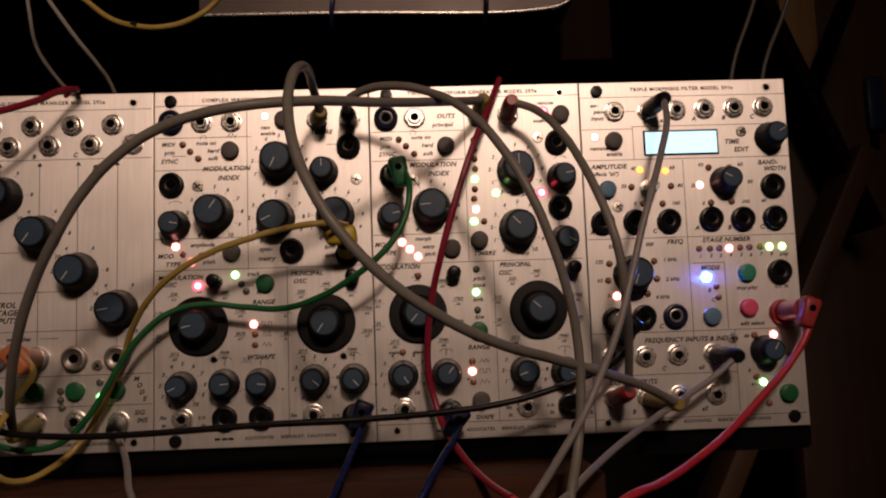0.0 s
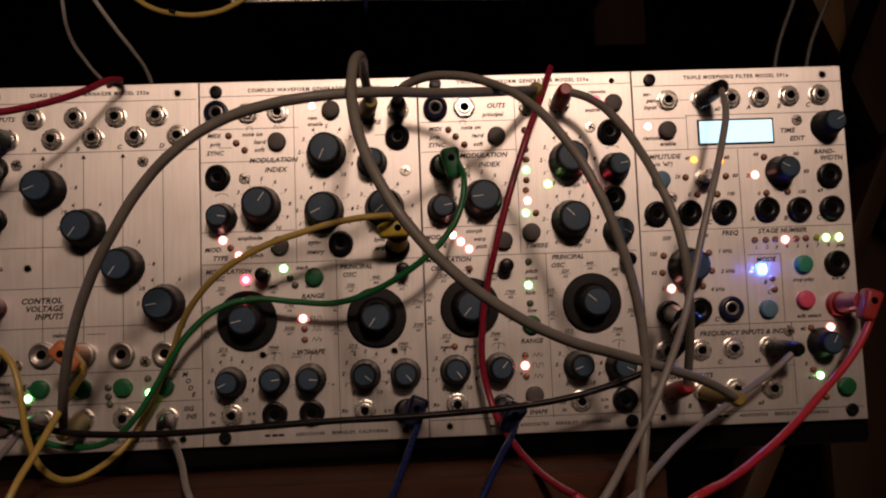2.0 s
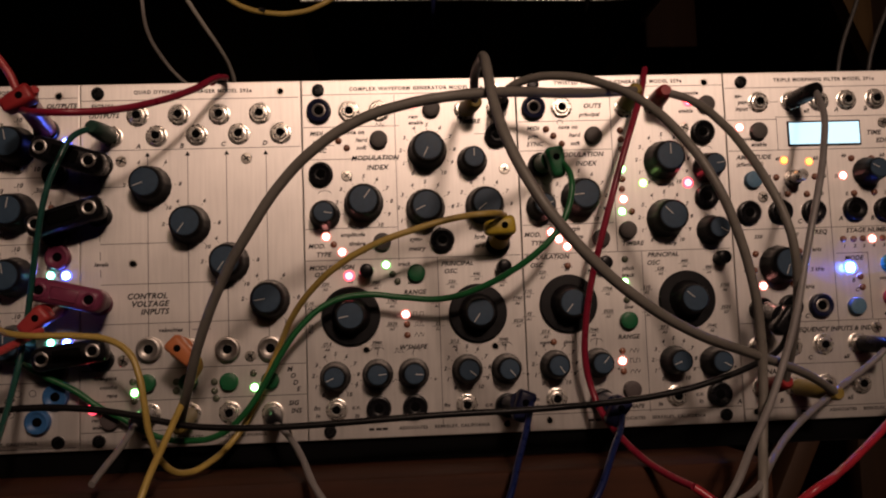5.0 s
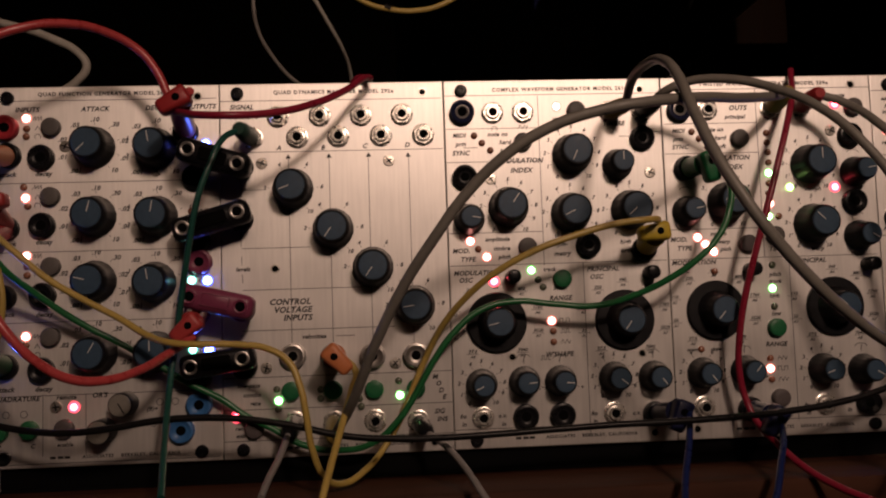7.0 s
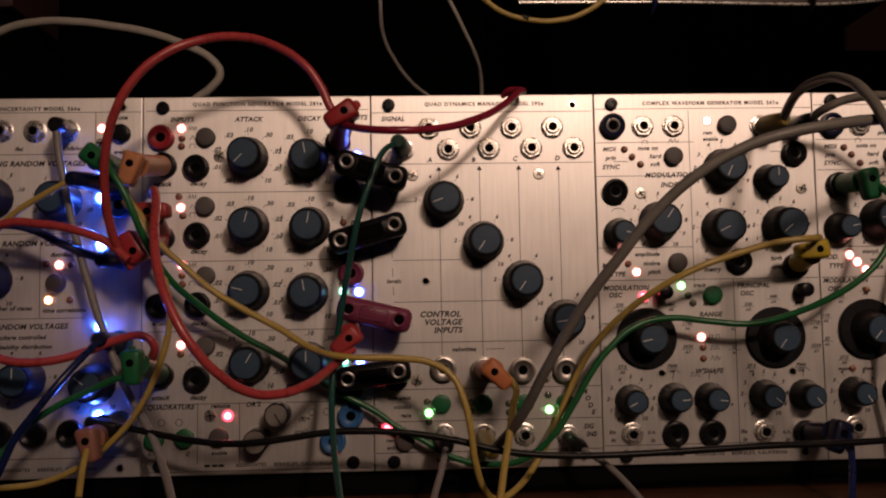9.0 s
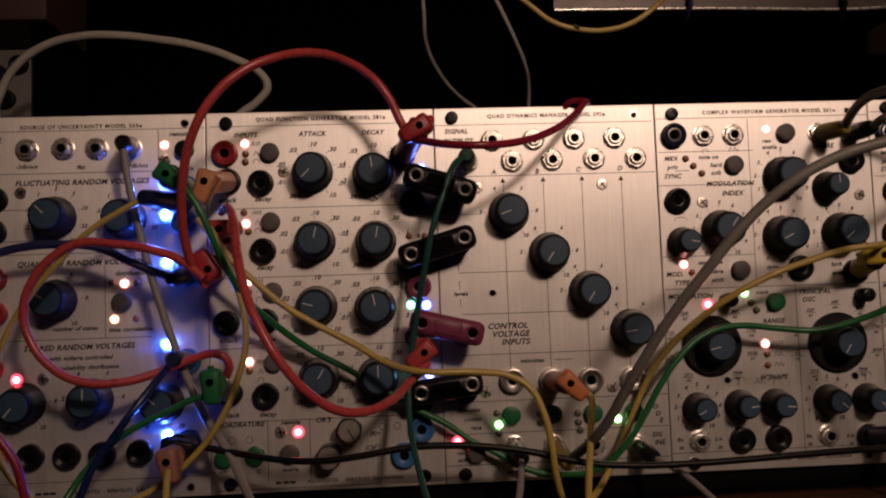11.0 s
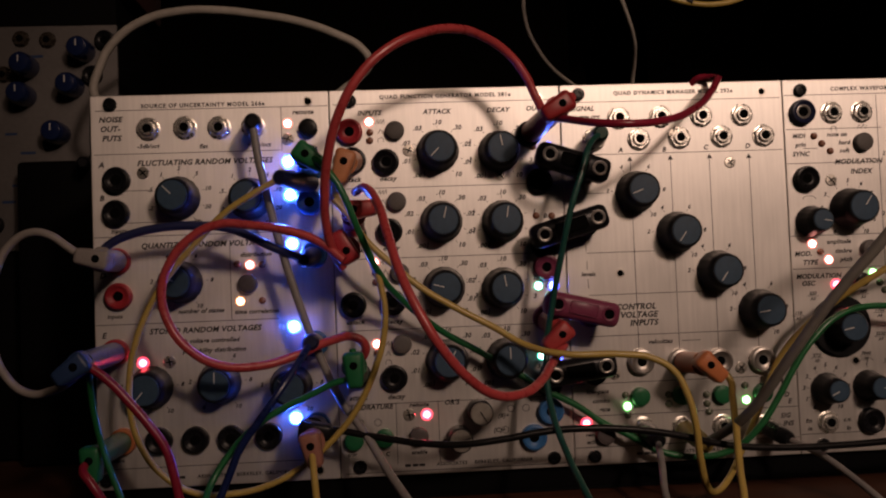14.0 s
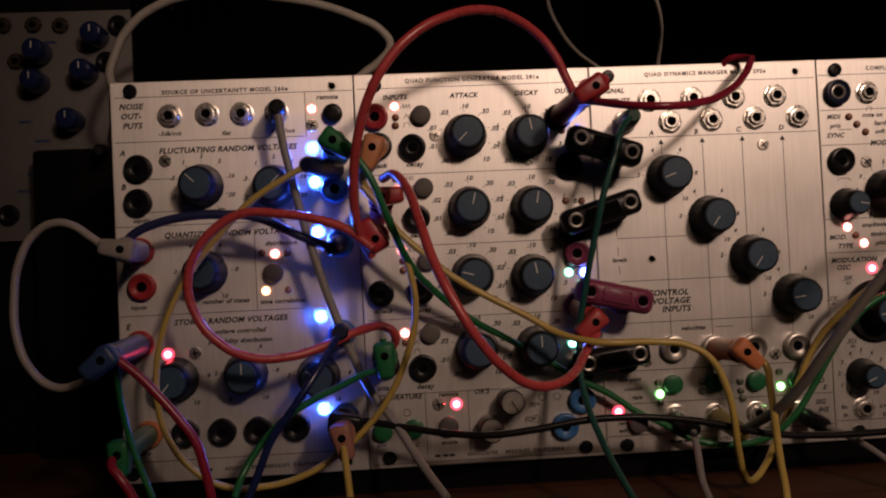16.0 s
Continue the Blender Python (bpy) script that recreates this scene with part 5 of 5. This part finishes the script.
patch_cable("yellow_cable", "yellow patch cable hanging from a pale pink plug", "yellow_cable", 1.4, [(98.4, -40.0, 821.2),
    (99.9, -50.5, 814.3), (101.6, -60.0, 802.9)], ("banana", "peach", 98.3, 824.7), None)
patch_cable("white_cable", "thick dull white cable arching behind the panels", "white_cable", 2.4, [(-1.2, 97.8, 949.1), (-10.9, 95.6, 980.4), (-24.8, 87.3, 997.7), (-21.9, 86.7, 1012.5), (-13.5, 86.1, 1026.9), (2.9, 85.4, 1038.4),
    (23.4, 84.4, 1043.1), (44.4, 83.7, 1042.9), (65.9, 82.8, 1040.0), (87.7, 81.8, 1035.5), (109.1, 82.0, 1027.7), (122.8, 82.9, 1019.7),
    (126.8, 84.0, 1012.1), (121.7, 85.2, 1004.7), (112.8, 86.0, 998.3), (81.9, 86.8, 973.8)], None, None)
patch_cable("white_cable", "thin pale cable hanging behind the panels", "pale_cable", 1.2, [(216.3, 93.5, 1101.1), (218.5, 101.1, 1062.8), (220.2, 108.9, 1042.0), (227.4, 115.7, 1027.7), (238.0, 120.1, 1014.9), (247.9, 122.7, 1007.5),
    (280.5, 124.5, 983.7)], None, None)
patch_cable("white_cable", "thin white cable hanging behind the panels", "white_cable", 1.2, [(235.4, 27.6, 1075.4), (255.5, 41.3, 1042.8), (265.0, 51.4, 1027.3), (272.5, 65.0, 1015.9), (276.1, 78.4, 1008.1), (277.4, 88.7, 998.3),
    (280.3, 105.7, 961.3)], None, None)
patch_cable("yellow_cable", "yellow cable with a black tape band hanging from the upper case", "yellow_cable", 1.6, [(239.6, 50.0, 1072.1),
    (271.3, 50.0, 1047.7), (286.5, 50.0, 1036.0), (301.9, 50.0, 1031.6), (315.8, 50.0, 1031.2), (329.9, 49.9, 1034.9), (344.1, 49.3, 1044.2),
    (347.0, 48.0, 1046.9), (374.8, 35.5, 1072.8)], None, None)


for label, color, left, right, tall in (("black double plug joining two panels", "black", (208.0, 941.5), (226.8, 935.5), 18.5),
                                  ("black double plug joining two panels", "black", (205.0, 907.5), (225.8, 913.5), 15),
                                  ("purple double plug joining two panels", "purple", (208.6, 875.3), (227.6, 870.8), 20),
                                  ("black double plug joining two panels", "black", (207.4, 844.6), (227.0, 847.2), 13.5)):
    shorting_bar(label, color, left, right, tall)


# ---- round the panels ----
# upper case: a dim metal front with a rolled lip and rounded lower corner
def upper_front(bm, x0, x1, y0, y1, z0, z1, r):
    outline = [(x0, z0)]
    for i in range(9):
        a = -math.pi / 2 + i * math.pi / 16
        outline.append((x1 - r + r * math.cos(a), z0 + r + r * math.sin(a)))
    outline += [(x1, z1), (x0, z1)]
    front = [bm.verts.new((x, y0, z)) for x, z in outline]
    back = [bm.verts.new((x, y1, z)) for x, z in outline]
    bm.faces.new(front)
    bm.faces.new(list(reversed(back)))
    for i in range(len(outline)):
        j = (i + 1) % len(outline)
        bm.faces.new((front[i], back[i], back[j], front[j]))
    return bm


part("body", upper_front(bmesh.new(), 0.31, 0.578, 0.161, 0.40, 1.0795, 1.30, 0.024), "tray_metal", upper)
tube("lip", [(310, 160, 1080.5), (350, 160, 1080.5), (400, 160, 1080.5), (550, 160, 1080.5), (567, 160, 1085), (575.5, 160, 1094), (577.5, 160, 1108), (577.5, 160, 1250)], 1.3, "nickel", upper, "bright rolled metal lip")
for x in (0.32, 0.50):
    part("shelf_bracket", box(bmesh.new(), x, x + 0.04, 0.32, 0.38, 0.788, 1.0795, 0.002), "black_metal", upper)

for name, pts in (("blue_cable", [(405, 152, 1140), (404, 154, 1095), (402, 157, 1079), (401, 185, 1070)]), ("black_cable", [(512, 152, 1140), (511, 154, 1095), (510, 157, 1077), (509, 185, 1068)])):
    hung = thing(name, "short dark cable hanging over the lip of the upper case", "cable", "hanging cables")
    tube("sheath", pts, 1.7, "navy_cable" if name == "blue_cable" else "black_cable", hung)

band = thing("tape_band", "black tape band round the yellow cable", "tape")
tube("band", [(297.2, 50, 1033.6), (300.6, 50, 1032.2)], 2.0, "black_cable", band)

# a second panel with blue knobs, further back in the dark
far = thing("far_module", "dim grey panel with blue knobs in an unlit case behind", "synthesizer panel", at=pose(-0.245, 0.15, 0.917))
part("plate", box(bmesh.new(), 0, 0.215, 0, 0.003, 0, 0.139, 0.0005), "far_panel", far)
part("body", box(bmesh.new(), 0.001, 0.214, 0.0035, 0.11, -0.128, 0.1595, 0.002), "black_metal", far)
part("side", box(bmesh.new(), 0.160, 0.214, -0.02, -0.001, -0.128, 0.052, 0.003), "black_metal", far)
for u, v in ((161, 113), (195, 122), (188, 100), (159, 95), (179, 71), (120, 100), (118, 60)):
    knob = part("knob", fluted(bmesh.new(), [(7.0, 0.3), (7.0, 9), (6.5, 14), (5.6, 15.5), (3.0, 16.2)], depth=0.02), "far_knob_shaded", far, at=local(u, v))
    part("pointer", box(bmesh.new(), -0.0003, 0.0003, -0.0165, -0.016, 0.0, 0.004), "white_line", knob, smooth=False)
far_nut = mesh_of("nut", hexagon(turned(bmesh.new(), [(5.2, 0.0), (5.2, 0.5), (4.0, 0.6)], steps=24), 4.8, 0.5, 2.4), "far_steel_shaded")
for u, v in ((139, 131), (157, 131), (173, 130), (146, 109), (122, 130)):
    nut = part("nut", far_nut, "", far, at=local(u, v))
    part("bore", PARTS["bore"], "", nut)
for u, v in ((208, 129), (200, 107), (139, 16)):
    socket = part("socket", socket_mesh("black"), "", far, at=local(u, v))
    part("bore", PARTS["socket_hole"], "", socket)
for u, v, w in ((160, 60, 9), (168, 48, 6), (150, 72, 7), (155, 40, 10), (165, 120, 10), (130, 88, 12), (148, 30, 8)):
    part("printed_bar", box(bmesh.new(), -w / 2000, w / 2000, -0.0001, 0.0, -0.0008, 0.0008), "slateblue_plastic", far, smooth=False, at=local(u, v))

for u, v, lean in ((205, 70, 14), (196, 52, 8), (207, 42, 16)):
    spare = thing("black_plug", "black barrel plug in the dim panel behind", "plug", "plugs in the far panel")
    a = Vector((-245 + u, 149, 917 + v))
    small_plug(spare, "black", a, a + Vector((lean, -34, -4)))
red_box = thing("storage_box", "dark red box on top of the case behind", "box", at=pose(-0.262, 0.156, 1.077))
part("body", box(bmesh.new(), 0, 0.24, 0, 0.08, 0.0, 0.06, 0.004), "box_board", red_box)
part("lid", box(bmesh.new(), -0.002, 0.242, -0.002, 0.082, 0.06, 0.072, 0.003), "box_board", red_box)

# wooden furniture beside the case
def board(name, label, mat, a, b, width, thick, spin=0.0):
    """A straight plank from a to b."""
    a, b = Vector(a), Vector(b)
    long = (b - a).length
    m = Matrix.Translation((a + b) / 2) @ (b - a).to_track_quat("Z", "Y").to_matrix().to_4x4() @ Matrix.Rotation(spin, 4, "Z")
    plank = part(name, box(bmesh.new(), -width / 2, width / 2, -thick / 2, thick / 2, -long / 2, long / 2, 0.002), mat, at=m)
    return tagged(plank, label, "wooden post", "wooden furniture")


board("wooden_post", "dark brown wooden post of a stand behind the case", "wood_post", (0.965, 0.52, 0.0), (0.965, 0.52, 1.6), 0.20, 0.03)
board("wooden_post", "pale wooden strip fixed to a dark wooden post", "wood_light", (0.888, 0.495, 1.09), (0.888, 0.495, 1.6), 0.040, 0.021)
board("wooden_brace", "slanting brown wooden brace of a stand", "wood_post", (0.652, 0.44, 0.50), (0.918, 0.44, 1.03), 0.055, 0.02)
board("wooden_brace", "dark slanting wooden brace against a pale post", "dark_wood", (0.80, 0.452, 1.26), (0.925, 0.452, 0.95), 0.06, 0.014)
bracket = board("metal_bracket", "black metal bracket on a pale wooden post", "black_metal", (0.915, 0.43, 1.19), (0.868, 0.43, 1.09), 0.026, 0.012)
tagged(bracket, category="bracket")
# the side board's lack of light is put into its very dark brown
part("side_board", box(bmesh.new(), 0.5785, 0.622, 0.25, 0.30, 1.072, 1.30, 0.003), "dark_wood", upper, "brown wooden side board with dimness put into its colour")
blue_clip = thing("blue_clip", "small blue plastic clip on the wooden post", "clip", at=pose(0.974, 0.501, 1.097))
part("body", box(bmesh.new(), -0.010, 0.010, -0.006, 0.006, -0.031, 0.031, 0.004), "slateblue_plastic", blue_clip)
part("tail", box(bmesh.new(), -0.007, 0.001, -0.004, 0.004, -0.052, -0.030, 0.002), "black_metal", blue_clip, "dark tail of the clip")
# two grey cords; the shadow they hang in is in their darker grey
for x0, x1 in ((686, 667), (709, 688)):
    cord = thing("gray_cable", "thin grey hanging cable with shade put into its colour", "cable", "hanging cables")
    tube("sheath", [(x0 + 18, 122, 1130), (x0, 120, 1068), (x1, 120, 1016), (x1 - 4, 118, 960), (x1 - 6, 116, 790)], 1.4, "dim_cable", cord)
